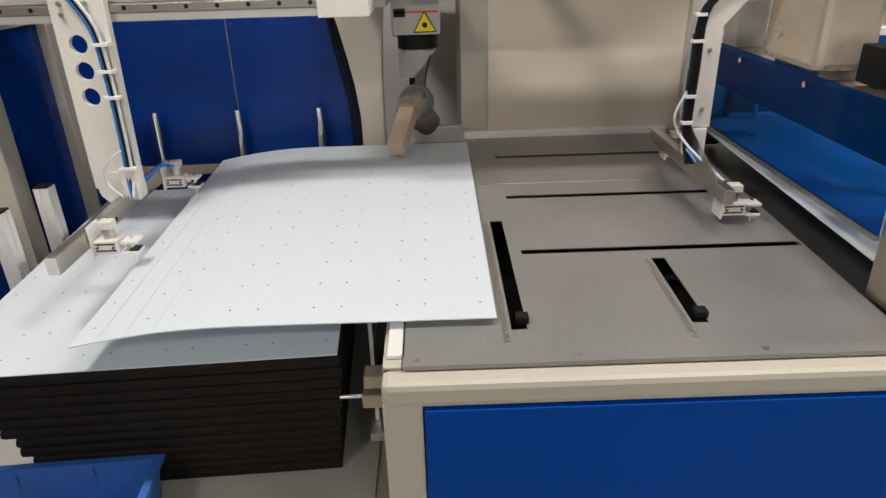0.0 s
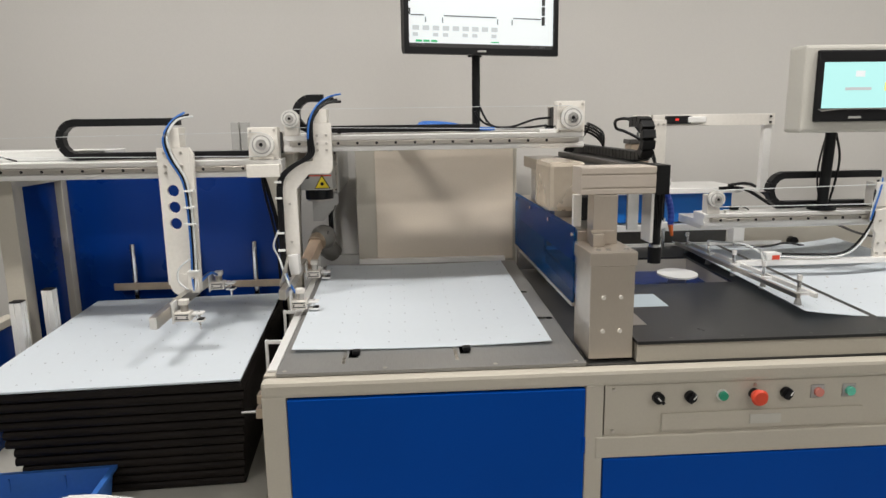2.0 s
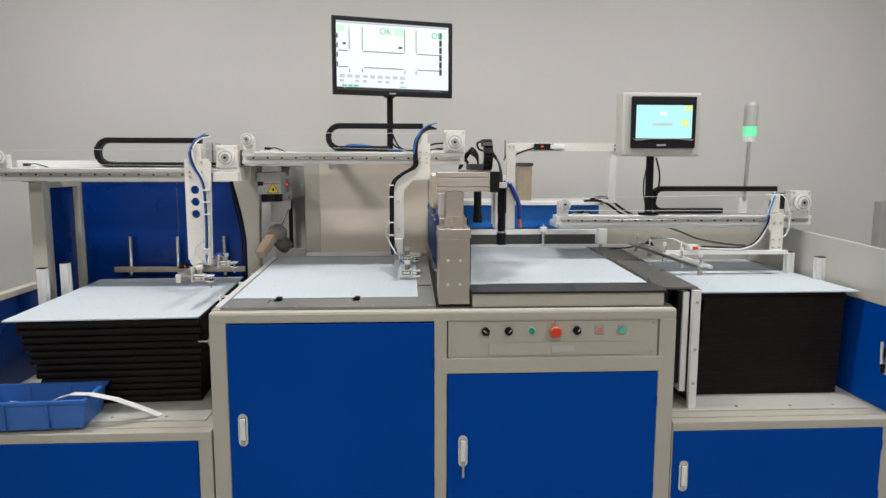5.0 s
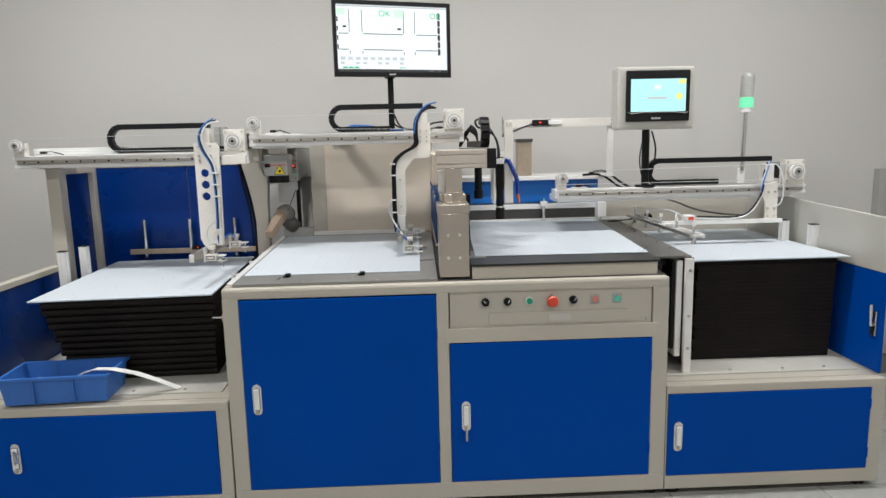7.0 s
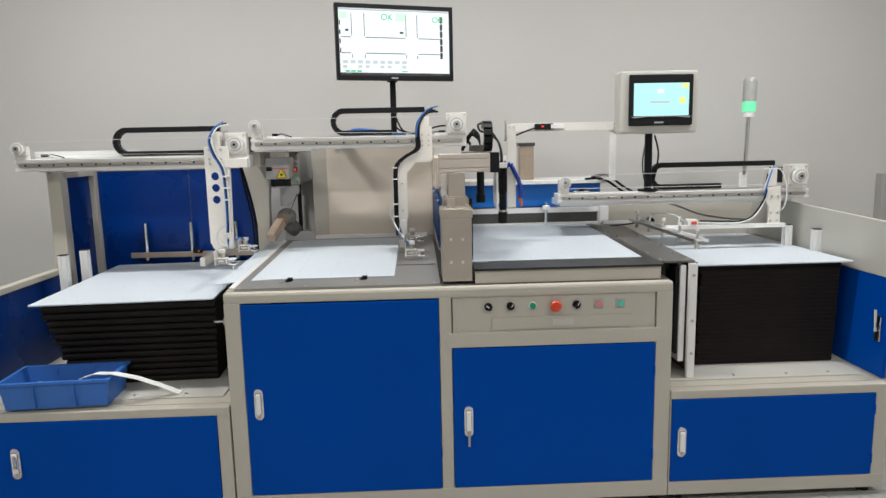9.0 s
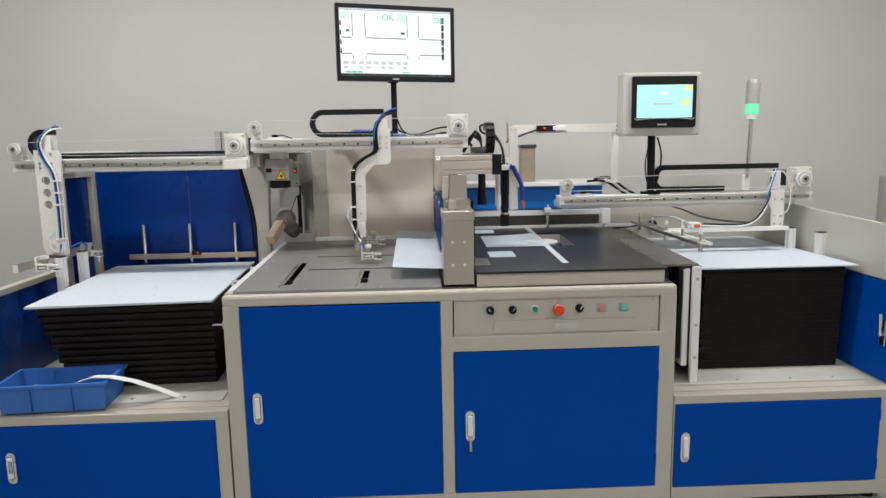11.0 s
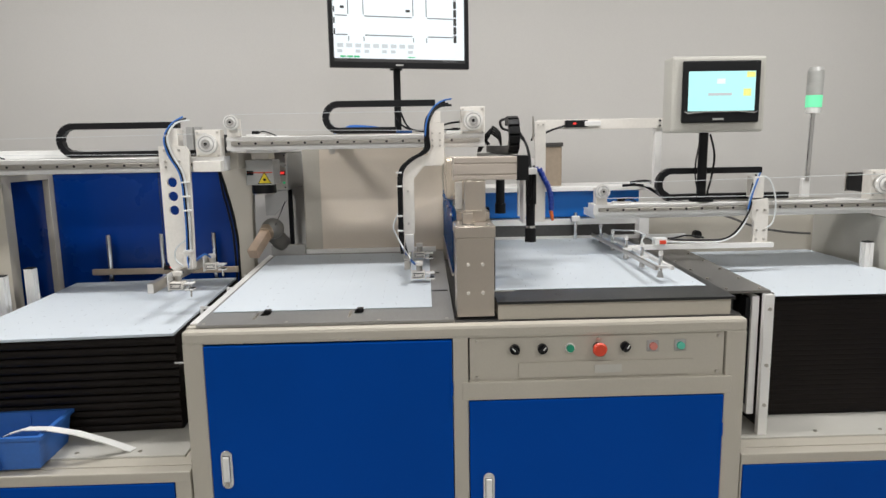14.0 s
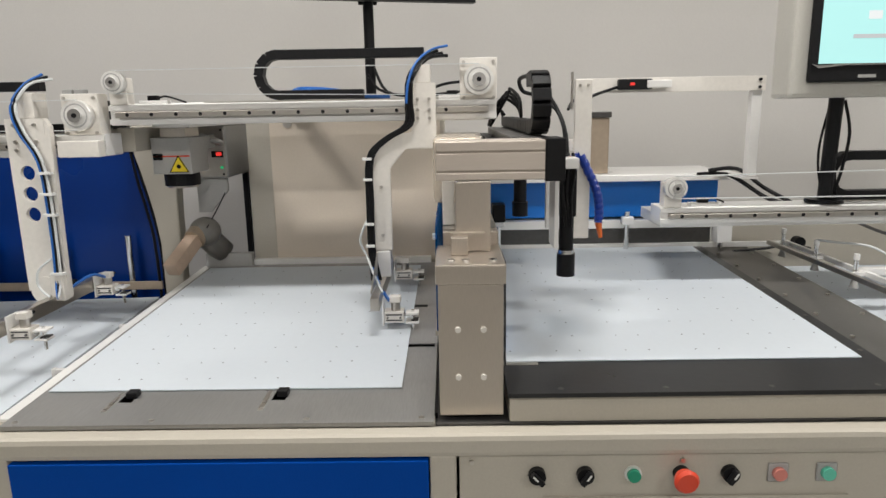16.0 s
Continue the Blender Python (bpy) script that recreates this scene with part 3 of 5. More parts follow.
# ---- stacks ----
def foam_stack(x0, x1, y0, y1, z0, z1, lean, n, label, soft, steps, inset=0.035, turn=0.0):
    st = thing("sheet_stack", ((x0 + x1) / 2, (y0 + y1) / 2, z0), label, "sheet stack")
    st.rotation_euler.z = radians(turn)
    rng = random.Random(4)
    h = (z1 - z0) / n
    for i in range(n):
        k = i / (n - 1)
        bulge = soft * (0.8 + 0.4 * rng.random())
        dy = lean * (1 - k)
        left = x0 + steps * (1 - k)
        bm = bmesh.new()
        zz, z2 = z0 + i * h, z0 + (i + 1) * h
        zm = (zz + z2) / 2
        prof = [(y0 + dy + bulge, zz), (y0 + dy + bulge * 0.4, zz + h * 0.14), (y0 + dy + bulge * 0.1, zz + h * 0.32), (y0 + dy, zm + h * 0.04), (y0 + dy + bulge * 0.06, zz + h * 0.7), (y0 + dy + bulge * 0.3, zz + h * 0.86), (y0 + dy + bulge, z2 - h * 0.01)]
        pts = prof + [(y1 + dy * 0.3, z2 - h * 0.01), (y1 + dy * 0.3, zz)]
        prism(bm, pts, left + rng.uniform(-0.007, 0.007), x1 - inset * (1 - k) + rng.uniform(-0.003, 0.003), "x")
        part("foam_layer", bm, FOAM, st)
    return st


foam_stack(-0.745, -0.105, 0.15, 1.03, 0.4595, 0.812, 0.11, 12, "tall stack of black edged sheets on the low cabinet", 0.015, 0.05, turn=3.0)
foam_stack(1.842, 2.42, 0.235, 1.02, 0.4595, 0.884, 0.02, 24, "tall neat stack of black edged sheets on the low cabinet", 0.0022, 0.0, 0.0)

# ---- sheets ----
SW, SD = 0.675, 0.885
STRIPS = 15


def sheet(label, seed=1):
    """A thin perforated sheet in narrow rigid strips, its front left corner at its own origin."""
    s = thing("perforated_sheet", (0, 0, 0), label, "sheet", "perforated sheets")
    w = SW / STRIPS
    blank = None
    for k in range(STRIPS):
        if blank is None:
            blank = part("sheet_strip", B(-w / 2, w / 2, 0, SD, 0, 0.002), SHEET, s)
            o = blank
        else:
            o = new("sheet_strip", blank.data)
            o.parent = s
        o.location = (w * (k + 0.5), 0, 0)
    return s


def punch(s, top=0.0023):
    """Small punched holes in a sheet that lies flat, one row to a strip."""
    w = SW / STRIPS
    bm = bmesh.new()
    for j in range(11):
        y = SD * (j + 0.6) / 11.3
        bm.faces.new([bm.verts.new((0.0022 * math.cos(k * 1.2566), y + 0.0022 * math.sin(k * 1.2566), top)) for k in range(5)])
    me = bpy.data.meshes.new("hole_row")
    bm.to_mesh(me)
    bm.free()
    me.materials.append(HOLE)
    for k, strip in enumerate(list(s.children)):
        if k % 3 != 1:
            o = new("hole_row", me)
            o.parent = strip
            o["kind"] = "stuff"


def bend(u, sag, lift, droop):
    """Height over the sheet's own plane at u from 0 to 1 of its width."""
    return sag * (4 * (u - 0.5) ** 2 - 1) * 0.5 + lift * max(0.0, 1 - u / 0.35) ** 2 - droop * max(0.0, 1 - u / 0.4) ** 2


def strip_pose(k, sag, lift, droop):
    w = 1 / STRIPS
    a, b = bend(k * w, sag, lift, droop), bend((k + 1) * w, sag, lift, droop)
    ang = math.atan2(b - a, SW * w)
    return pose(SW * w * (k + 0.5), 0, (a + b) / 2, 0, -math.degrees(ang), 0)


top_left = sheet("white perforated sheet on the output stack")
top_left.location = (-0.760, 0.125, 0.8165)
top_left.rotation_euler.z = radians(3.2)
for k_, strip_ in enumerate(top_left.children):
    strip_.matrix_basis = strip_pose(k_, 0, 0, 0.0)
top_right = sheet("white perforated sheet on the input stack")
top_right.location = (1.775, 0.2, 0.886)
SHEET_A = sheet("white perforated sheet pulled onto the output stack")
SHEET_B = sheet("white perforated sheet drawn across the work table")
SHEET_C = sheet("white perforated sheet fed from the input stack")
SHEET_D = sheet("second white perforated sheet fed from the input stack")
for s_ in (top_left, top_right, SHEET_A, SHEET_B, SHEET_C, SHEET_D):
    punch(s_)

# ---- linear axes ----
def pulley(parent, x, y, z, r, name="pulley"):
    p = part(name, R((x, y - 0.022, z), (x, y, z), r, 28), BRASS, parent, smooth=True)
    part("hub", R((x, y - 0.030, z), (x, y - 0.022, z), r * 0.45, 20), CHROME, p)
    part("rim_groove", R((x, y - 0.0226, z), (x, y - 0.0219, z), r * 0.80, 28), FRAMEGREY, p)
    part("rim_face", R((x, y - 0.0232, z), (x, y - 0.0225, z), r * 0.70, 28), BRASS, p)
    part("bore", R((x, y - 0.0315, z), (x, y - 0.0302, z), r * 0.16, 12), BLACK, p)
    return p


def axis_beam(x0, x1, y, z0, z1, label, big, small):
    a = thing("linear_axis", ((x0 + x1) / 2, y, z0), label, "linear axis", "linear axes")
    h = z1 - z0
    bm = bmesh.new()
    box(bm, x0, x1, y + 0.006, y + 0.085, z0, z1, 0.002)
    part("beam", bm, ALU, a)
    part("top_strip", B(x0, x1, y - 0.001, y + 0.0055, z1 - 0.3 * h, z1 - 0.003), ALU, a)
    part("bottom_strip", B(x0, x1, y - 0.001, y + 0.0055, z0 + 0.003, z0 + 0.3 * h), ALU, a)
    rail = part("guide_rail", B(x0 + 0.02, x1 - 0.02, y - 0.012, y + 0.0055, z0 + 0.36 * h, z0 + 0.64 * h, bev=0.0015), STEEL, a)
    n = int((x1 - x0) / 0.06)
    first = part("rail_bolt", R((x0 + 0.05, y - 0.0135, z0 + 0.5 * h), (x0 + 0.05, y - 0.012, z0 + 0.5 * h), 0.0045, 10), BLACK, rail)
    repeat("rail_bolt", first, rail, [(0.06 * k, 0, 0) for k in range(1, n - 1)])
    bx, bz = big
    blk = part("drive_block", B(bx - 0.045, bx + 0.045, y + 0.0, y + 0.05, z1 - 0.001, bz + 0.052, bev=0.002), PLATE, a)
    pulley(blk, bx, y - 0.001, bz, 0.036)
    screws(blk, [(bx + sx * 0.036, y, bz + sz * 0.042) for sx in (-1, 1) for sz in (-1, 1)], "y", 0.004)
    mt = part("motor", B(bx - 0.034, bx + 0.034, y + 0.051, y + 0.16, bz - 0.036, bz + 0.036, bev=0.006), BLACK, a)
    part("motor_flange", B(bx - 0.038, bx + 0.038, y + 0.161, y + 0.17, bz - 0.038, bz + 0.038, bev=0.002), STEEL, mt)
    sx, sz = small
    b2 = part("idler_bracket", B(sx - 0.022, sx + 0.022, y + 0.002, y + 0.04, z1 - 0.001, sz + 0.012, bev=0.002), PLATE, a)
    pulley(b2, sx, y + 0.001, sz, 0.027, "idler_pulley")
    lo, hi = sorted((bx, sx))
    bm = bmesh.new()
    zl, zr = (sz, bz) if bx > sx else (bz, sz)
    rl, rr = (0.0275, 0.0365) if bx > sx else (0.0365, 0.0275)
    for s in (1, -1):
        prism(bm, [(lo, zl + s * rl), (hi, zr + s * rr), (hi, zr + s * rr + 0.0016), (lo, zl + s * rl + 0.0016)], y - 0.018, y - 0.006, "y")
    part("belt", bm, TUBEWHITE, a, "pale toothed belt")
    return a


ax1 = axis_beam(-1.035, -0.03, 0.62, 1.306, 1.36, "long aluminium linear axis over the output stack with belt and pulleys", (-0.082, 1.405), (-1.01, 1.405))
ax2 = axis_beam(-0.022, 0.932, 0.64, 1.379, 1.43, "aluminium linear axis over the work table with belt and pulleys", (0.888, 1.474), (0.004, 1.482))
ax3 = axis_beam(1.342, 2.505, 0.63, 1.112, 1.155, "aluminium linear axis over the inspection plate with belt and pulleys", (2.45, 1.213), (1.372, 1.205))
for sx_ in (-0.218, -0.186):
    part("profile_stub", B(sx_, sx_ + 0.026, 0.79, 0.816, 1.31, 1.474, bev=0.002), GREYBOX, ax1)
part("stub_bridge", B(-0.225, -0.10, 0.706, 0.789, 1.31, 1.33), ALU, ax1)
part("rubber_stop", B(-0.128, -0.105, 0.60, 0.617, 1.32, 1.335), STEEL, ax1)
part("end_clamp", B(-0.13, -0.03, 0.585, 0.617, 1.306, 1.345, bev=0.002), PLATE, ax1)
part("rear_cover", B(-1.0, -0.60, 0.715, 0.88, 1.3605, 1.392, bev=0.002), WHITE, ax1)
part("drag_tray", B(-0.60, -0.12, 0.66, 0.70, 1.361, 1.364), STEEL, ax1)
part("drag_tray", B(0.20, 0.80, 0.68, 0.725, 1.431, 1.434), STEEL, ax2)
for x0_, y0_, z0_, host in ((0.05, 0.65, 1.4305, ax2), (-0.95, 0.63, 1.3605, ax1), (1.42, 0.64, 1.1555, ax3), (0.79, 0.65, 1.4305, ax2)):
    sn = part("limit_sensor", B(x0_, x0_ + 0.07, y0_, y0_ + 0.025, z0_, z0_ + 0.008, bev=0.001), ALU, host)
    part("sensor_body", B(x0_ + 0.02, x0_ + 0.045, y0_ + 0.004, y0_ + 0.02, z0_ + 0.008, z0_ + 0.02, bev=0.001), BLACK, sn)
    part("sensor_cable", tube(bmesh.new(), [(x0_ + 0.045, y0_ + 0.012, z0_ + 0.014), (x0_ + 0.06, y0_ + 0.02, z0_ + 0.018), (x0_ + 0.085, y0_ + 0.03, z0_ + 0.01), (x0_ + 0.10, y0_ + 0.045, z0_ + 0.003)], 0.0025), BLACK, sn)
part("drag_tray", B(1.75, 2.30, 0.68, 0.725, 1.156, 1.159), STEEL, ax3)
part("cover_beam", B(1.37, 2.48, 0.716, 0.90, 1.09, 1.12, bev=0.003), ALU, ax3)

# carriers of the axes
sp = thing("axis_support", (-0.05, 1.06, 0.46), "beige tapered steel support arm holding two axis beams", "support arm")
part("arm", prism(bmesh.new(), [(-0.172, 1.372), (-0.03, 1.372), (-0.038, 1.28), (-0.046, 1.17), (-0.050, 1.08), (-0.054, 0.46), (-0.114, 0.46), (-0.115, 1.0), (-0.126, 1.09), (-0.140, 1.16), (-0.156, 1.23), (-0.172, 1.29)], 1.055, 1.105, "y", 0.003), BEIGE, sp)
part("cross_beam", B(-0.10, -0.006, 0.727, 1.054, 1.31, 1.372, bev=0.003), BEIGE, sp)
part("left_foot", B(-0.98, -0.935, 0.706, 0.83, 1.2985, 1.3055), BEIGE, sp)
hang = thing("hanging_cable", (-0.09, 1.06, 1.2), "thick black cable bundle beside the blue enclosure panel", "cable")
part("cable", tube(bmesh.new(), [(-0.182, 1.085, 1.31), (-0.168, 1.085, 1.22), (-0.146, 1.085, 1.12), (-0.127, 1.085, 0.99), (-0.125, 1.085, 0.85), (-0.125, 1.085, 0.46)], 0.008), BLACK, hang)
part("cable", tube(bmesh.new(), [(-0.19, 1.072, 1.31), (-0.176, 1.072, 1.2), (-0.156, 1.072, 1.1), (-0.14, 1.072, 0.95), (-0.138, 1.072, 0.46)], 0.005), BLACK, hang)

# ---- rear cabinet behind the table ----
rear = thing("rear_cabinet", (0.5, 1.25, 0.0), "tall plain tan sheet steel electrical cabinet behind the work table", "cabinet")
part("body", B(0.165, 0.80, 1.125, 1.45, 0.03, 1.395, bev=0.004), BEIGE, rear)
part("door", B(0.241, 0.785, 1.119, 1.1245, 0.92, 1.39, bev=0.002), TAN, rear)
part("lock", R((0.30, 1.122, 1.37), (0.30, 1.116, 1.37), 0.014, 20), STEEL, rear)
part("base", B(0.18, 0.81, 1.17, 1.44, 0.0, 0.03), BLACK, rear)

# ---- laser marker ----
las = thing("laser_marker", (0.1, 0.95, 1.17), "grey laser marking head with a yellow warning triangle", "laser head")
part("scan_head", B(0.0, 0.108, 0.80, 0.93, 1.243, 1.342, bev=0.003), GREYBOX, las)
ln = part("lens", R((0.055, 0.86, 1.208), (0.055, 0.86, 1.2425), 0.048, 32), BLACK, las)
part("lens_ring", R((0.055, 0.86, 1.202), (0.055, 0.86, 1.2078), 0.041, 32), STEEL, ln)
part("body", B(-0.02, 0.102, 1.112, 1.60, 1.20, 1.368, bev=0.008), GREYBOX, las)
part("front_cover", B(-0.016, 0.098, 1.1065, 1.1115, 1.206, 1.362, bev=0.003), STEEL, las)
part("top_plate", B(0.0, 0.105, 0.82, 1.55, 1.3685, 1.378, bev=0.002), ALU, las)
part("head_mount", B(0.02, 0.09, 0.82, 0.92, 1.3425, 1.368, bev=0.002), STEEL, las)
part("label_strip", B(0.004, 0.104, 0.7985, 0.7996, 1.290, 1.294), REDB, las)
part("label_block", B(0.004, 0.03, 0.7985, 0.7996, 1.282, 1.30), BLACK, las)
tri = part("warning_triangle", prism(bmesh.new(), [(0.046, 1.248), (0.100, 1.248), (0.073, 1.295)], 0.7975, 0.7992, "y"), YELLOW, las, "yellow triangular laser warning label")
ed = bmesh.new()
T3 = [Vector((0.046, 1.248)), Vector((0.100, 1.248)), Vector((0.073, 1.295))]
cen = (T3[0] + T3[1] + T3[2]) / 3
for k in range(3):
    a, b = T3[k], T3[(k + 1) % 3]
    ai, bi = a + (cen - a) * 0.14, b + (cen - b) * 0.14
    prism(ed, [(a.x, a.y), (b.x, b.y), (bi.x, bi.y), (ai.x, ai.y)], 0.7966, 0.7973, "y")
part("triangle_border", ed, BLACK, tri)
part("triangle_symbol", R((0.073, 0.7966, 1.264), (0.073, 0.7973, 1.264), 0.006, 12), BLACK, tri)
part("lamp", R((0.085, 1.1066, 1.235), (0.085, 1.1045, 1.235), 0.005, 12), LIME, las, "small green indicator lamp")
dsp = part("display", B(0.055, 0.092, 1.1035, 1.1062, 1.268, 1.288, bev=0.001), BLACK, las)
part("display_digits", B(0.070, 0.088, 1.1028, 1.1034, 1.273, 1.284), REDGLOW, dsp)
screws(las, [(x, 1.106, z) for x in (-0.008, 0.09) for z in (1.214, 1.354)], "y", 0.0035, BLACK)
part("hose_stub", tube(bmesh.new(), [(0.03, 1.105, 1.335), (0.045, 1.075, 1.332), (0.07, 1.07, 1.325), (0.085, 1.09, 1.318), (0.088, 1.106, 1.312)], 0.010), GREYBOX, las, smooth=True)
part("mount_plate", prism(bmesh.new(), [(-0.005, 1.199), (0.095, 1.199), (0.095, 1.16), (0.035, 1.09), (-0.005, 1.09)], 1.115, 1.127, "y"), GREYBOX, las)
part("stand", B(0.005, 0.025, 1.56, 1.58, 0.0, 1.1995), BLACK, las)
part("cable", tube(bmesh.new(), [(0.09, 1.12, 1.202), (0.085, 1.12, 1.16), (0.07, 1.08, 1.11), (0.062, 0.99, 1.06)], 0.0018), BLACK, las)
part("mount_arm", B(0.03, 0.07, 0.931, 1.106, 1.3, 1.34, bev=0.002), GREYBOX, las)
duct = thing("suction_duct", (0.08, 0.98, 0.884), "tan square suction nozzle on a smoky grey hose", "suction duct")
ND = Vector((-0.035, -0.13, -0.08)).normalized()
A0 = Vector((0.022, 1.0, 1.03))
bm = bmesh.new()
box(bm, -0.021, 0.021, -0.021, 0.021, 0, 0.15, 0.003)
bmesh.ops.transform(bm, verts=bm.verts, matrix=Matrix.Translation(A0) @ ND.to_track_quat("Z", "Y").to_matrix().to_4x4())
part("nozzle", bm, NOZZLE, duct)
part("clamp_ring", R(A0 - ND * 0.014, A0 + ND * 0.014, 0.033, 28), COPPER, duct)
bm = bmesh.new()
bmesh.ops.create_uvsphere(bm, u_segments=28, v_segments=16, radius=0.044)
bmesh.ops.transform(bm, verts=bm.verts, matrix=Matrix.Translation(A0 - ND * 0.038 + Vector((0.01, 0, -0.008))) @ Matrix.Diagonal((1.1, 1.0, 1.05, 1)))
part("hose_elbow", bm, HOSE, duct, smooth=True)
part("hose_stem", R((0.02, 1.045, 1.04), (0.07, 1.10, 0.96), 0.038, 28), HOSE, duct, smooth=True)
part("bracket", B(0.02, 0.17, 1.07, 1.10, 0.885, 0.960, bev=0.002), GREYBOX, duct)

# ---- bridge with blue shield ----
br = thing("inspection_bridge", (0.85, 0.5, 0.883), "steel column and bridge beam with a clear blue shield", "machine bridge")
col = part("column", B(0.792, 0.902, 0.05, 0.19, 0.8835, 1.118, bev=0.002), WARMSTEEL, br)
part("column_cap", B(0.788, 0.906, 0.046, 0.21, 1.1185, 1.153, bev=0.003), WARMSTEEL, col)
screws(col, [(x, 0.049, z) for x in (0.825, 0.868) for z in (0.955, 1.04)], "y", 0.005, PLATE)
screws(col, [(x, y, 1.153) for x in (0.815, 0.84, 0.885) for y in (0.07,)], "z", 0.007, CHROME)
part("bridge_beam", B(0.800, 0.905, 0.2105, 1.10, 1.09, 1.178, bev=0.002), WARMSTEEL, br)
part("rear_column", B(0.80, 0.90, 1.07, 1.115, 0.8835, 1.0895, bev=0.002), STEEL, br)
part("blue_shield", B(0.786, 0.790, 0.191, 1.069, 0.990, 1.192), ACRYL, br, "clear blue acrylic shield")
part("shield_edge", B(0.7835, 0.7925, 0.191, 1.069, 0.980, 0.9895), STEEL, br)
screws(br, [(0.785, 0.2 + 0.28 * k, 1.172) for k in range(4)], "x", 0.006, CHROME)
part("side_shield", B(0.9085, 0.911, 0.11, 0.30, 0.95, 1.14), GLASSY, br).visible_shadow = False
part("plinth_edge", B(0.7835, 0.7875, 0.06, 1.08, 0.86, 0.884), BLACK, br)
part("pedestal", B(0.824, 0.887, 0.15, 0.205, 1.1535, 1.279, bev=0.002), WARMSTEEL, br)
stp = part("small_block", B(0.815, 0.845, 0.115, 0.1495, 1.1535, 1.185, bev=0.002), WARMSTEEL, br)
part("small_block", B(0.815, 0.875, 0.13, 0.1495, 1.1855, 1.190), WARMSTEEL, stp)
part("lower_plate", B(0.80, 0.90, 0.215, 0.40, 1.1785, 1.183), STEEL, br)

sg = thing("camera_stage", (0.9, 0.5, 1.28), "aluminium cross stage with black end cap on the bridge", "linear stage")
bm = bmesh.new()
box(bm, 0.790, 0.983, 0.152, 0.235, 1.280, 1.3495, 0.002)
part("front_profile", bm, TINTALU, sg)
for z0, z1 in ((1.282, 1.294), (1.298, 1.328), (1.332, 1.348)):
    part("profile_rib", B(0.791, 0.982, 0.147, 0.1515, z0, z1, bev=0.001), TINTALU, sg)
part("end_cap", B(0.9835, 1.018, 0.148, 0.24, 1.277, 1.352, bev=0.002), BLACK, sg)
part("long_profile", B(0.93, 1.0, 0.241, 0.98, 1.30, 1.352, bev=0.003), GREYDARK, sg)
part("rear_profile", B(0.801, 0.90, 0.665, 0.98, 1.30, 1.338, bev=0.003), STEEL, sg)
part("slide_rail", B(0.905, 0.9285, 0.245, 0.98, 1.30, 1.335, bev=0.002), BLACK, sg)
part("rear_pedestal", B(0.83, 0.90, 0.9, 0.98, 1.1785, 1.2995, bev=0.002), PLATE, sg)
cov = part("beige_cover", B(0.778, 0.888, 0.45, 0.66, 1.198, 1.345, bev=0.014), TANMETAL, sg, "tan sheet metal motor cover")
part("cover_foot", B(0.80, 0.87, 0.47, 0.64, 1.1785, 1.1985), STEEL, sg)
part("drive_nut", B(0.85, 0.885, 0.36, 0.44, 1.1835, 1.25, bev=0.003), BLACK, sg)
part("slotted_bracket", B(0.80, 0.823, 0.255, 0.27, 1.1835, 1.27, bev=0.002), PLATE, sg)
screws(cov, [(0.80, 0.45, 1.208), (0.866, 0.45, 1.208)], "y", 0.004)

# drag chain that stands up behind the stage
ch = thing("cable_chain", (1.0, 0.5, 1.36), "black drag chain curved over the camera stage", "cable chain")
path = [(0.985, 0.96, 1.368), (0.985, 0.27, 1.368)]
for k in range(1, 7):
    a = math.pi * k / 6.0
    path.append((0.985, 0.27 - 0.046 * math.sin(a), 1.414 - 0.046 * math.cos(a)))
path.append((0.985, 0.33, 1.458))
for a, b in zip(path, path[1:]):
    a, b = Vector(a), Vector(b)
    n = max(1, int((b - a).length / 0.03))
    for k in range(n):
        p, q = a.lerp(b, k / n), a.lerp(b, (k + 0.96) / n)
        bm = bmesh.new()
        box(bm, -0.017, 0.017, -0.0135, 0.0135, -(q - p).length / 2, (q - p).length / 2, 0.002)
        bmesh.ops.transform(bm, verts=bm.verts, matrix=Matrix.Translation((p + q) / 2) @ (q - p).to_track_quat("Z", "Y").to_matrix().to_4x4())
        part("chain_link", bm, BLACK, ch)
part("cable", tube(bmesh.new(), [(0.985, 0.33, 1.46), (0.975, 0.38, 1.468), (0.965, 0.43, 1.462), (0.975, 0.45, 1.44), (1.0, 0.44, 1.43), (1.04, 0.40, 1.40), (1.05, 0.34, 1.35), (1.05, 0.32, 1.30)], 0.0045), BLACK, ch)
part("cable", tube(bmesh.new(), [(0.99, 0.33, 1.455), (1.0, 0.37, 1.45), (1.03, 0.36, 1.41), (1.045, 0.33, 1.36), (1.045, 0.315, 1.30)], 0.004), BLACK, ch)
part("cable", tube(bmesh.new(), [(0.97, 0.93, 1.385), (0.955, 0.88, 1.41), (0.95, 0.82, 1.41), (0.962, 0.78, 1.388)], 0.004), BLACK, ch)

for k in range(4):
    part("cable", tube(bmesh.new(), [(0.925, 0.86 - 0.03 * k, 1.36), (0.935 + 0.01 * k, 0.80 - 0.03 * k, 1.40 + 0.012 * k), (0.955 + 0.006 * k, 0.74, 1.43 + 0.008 * k), (0.985, 0.68 - 0.02 * k, 1.41 + 0.006 * k), (0.99, 0.62, 1.384)], 0.004), BLACK, ch)
vc = thing("inspection_camera", (1.05, 0.32, 1.1), "black inspection camera with long lens hanging over the plate", "camera")
part("bracket", B(1.019, 1.028, 0.27, 0.34, 1.13, 1.33, bev=0.002), ALU, vc)
part("body", B(1.034, 1.066, 0.29, 0.33, 1.19, 1.30, bev=0.003), BLACK, vc)
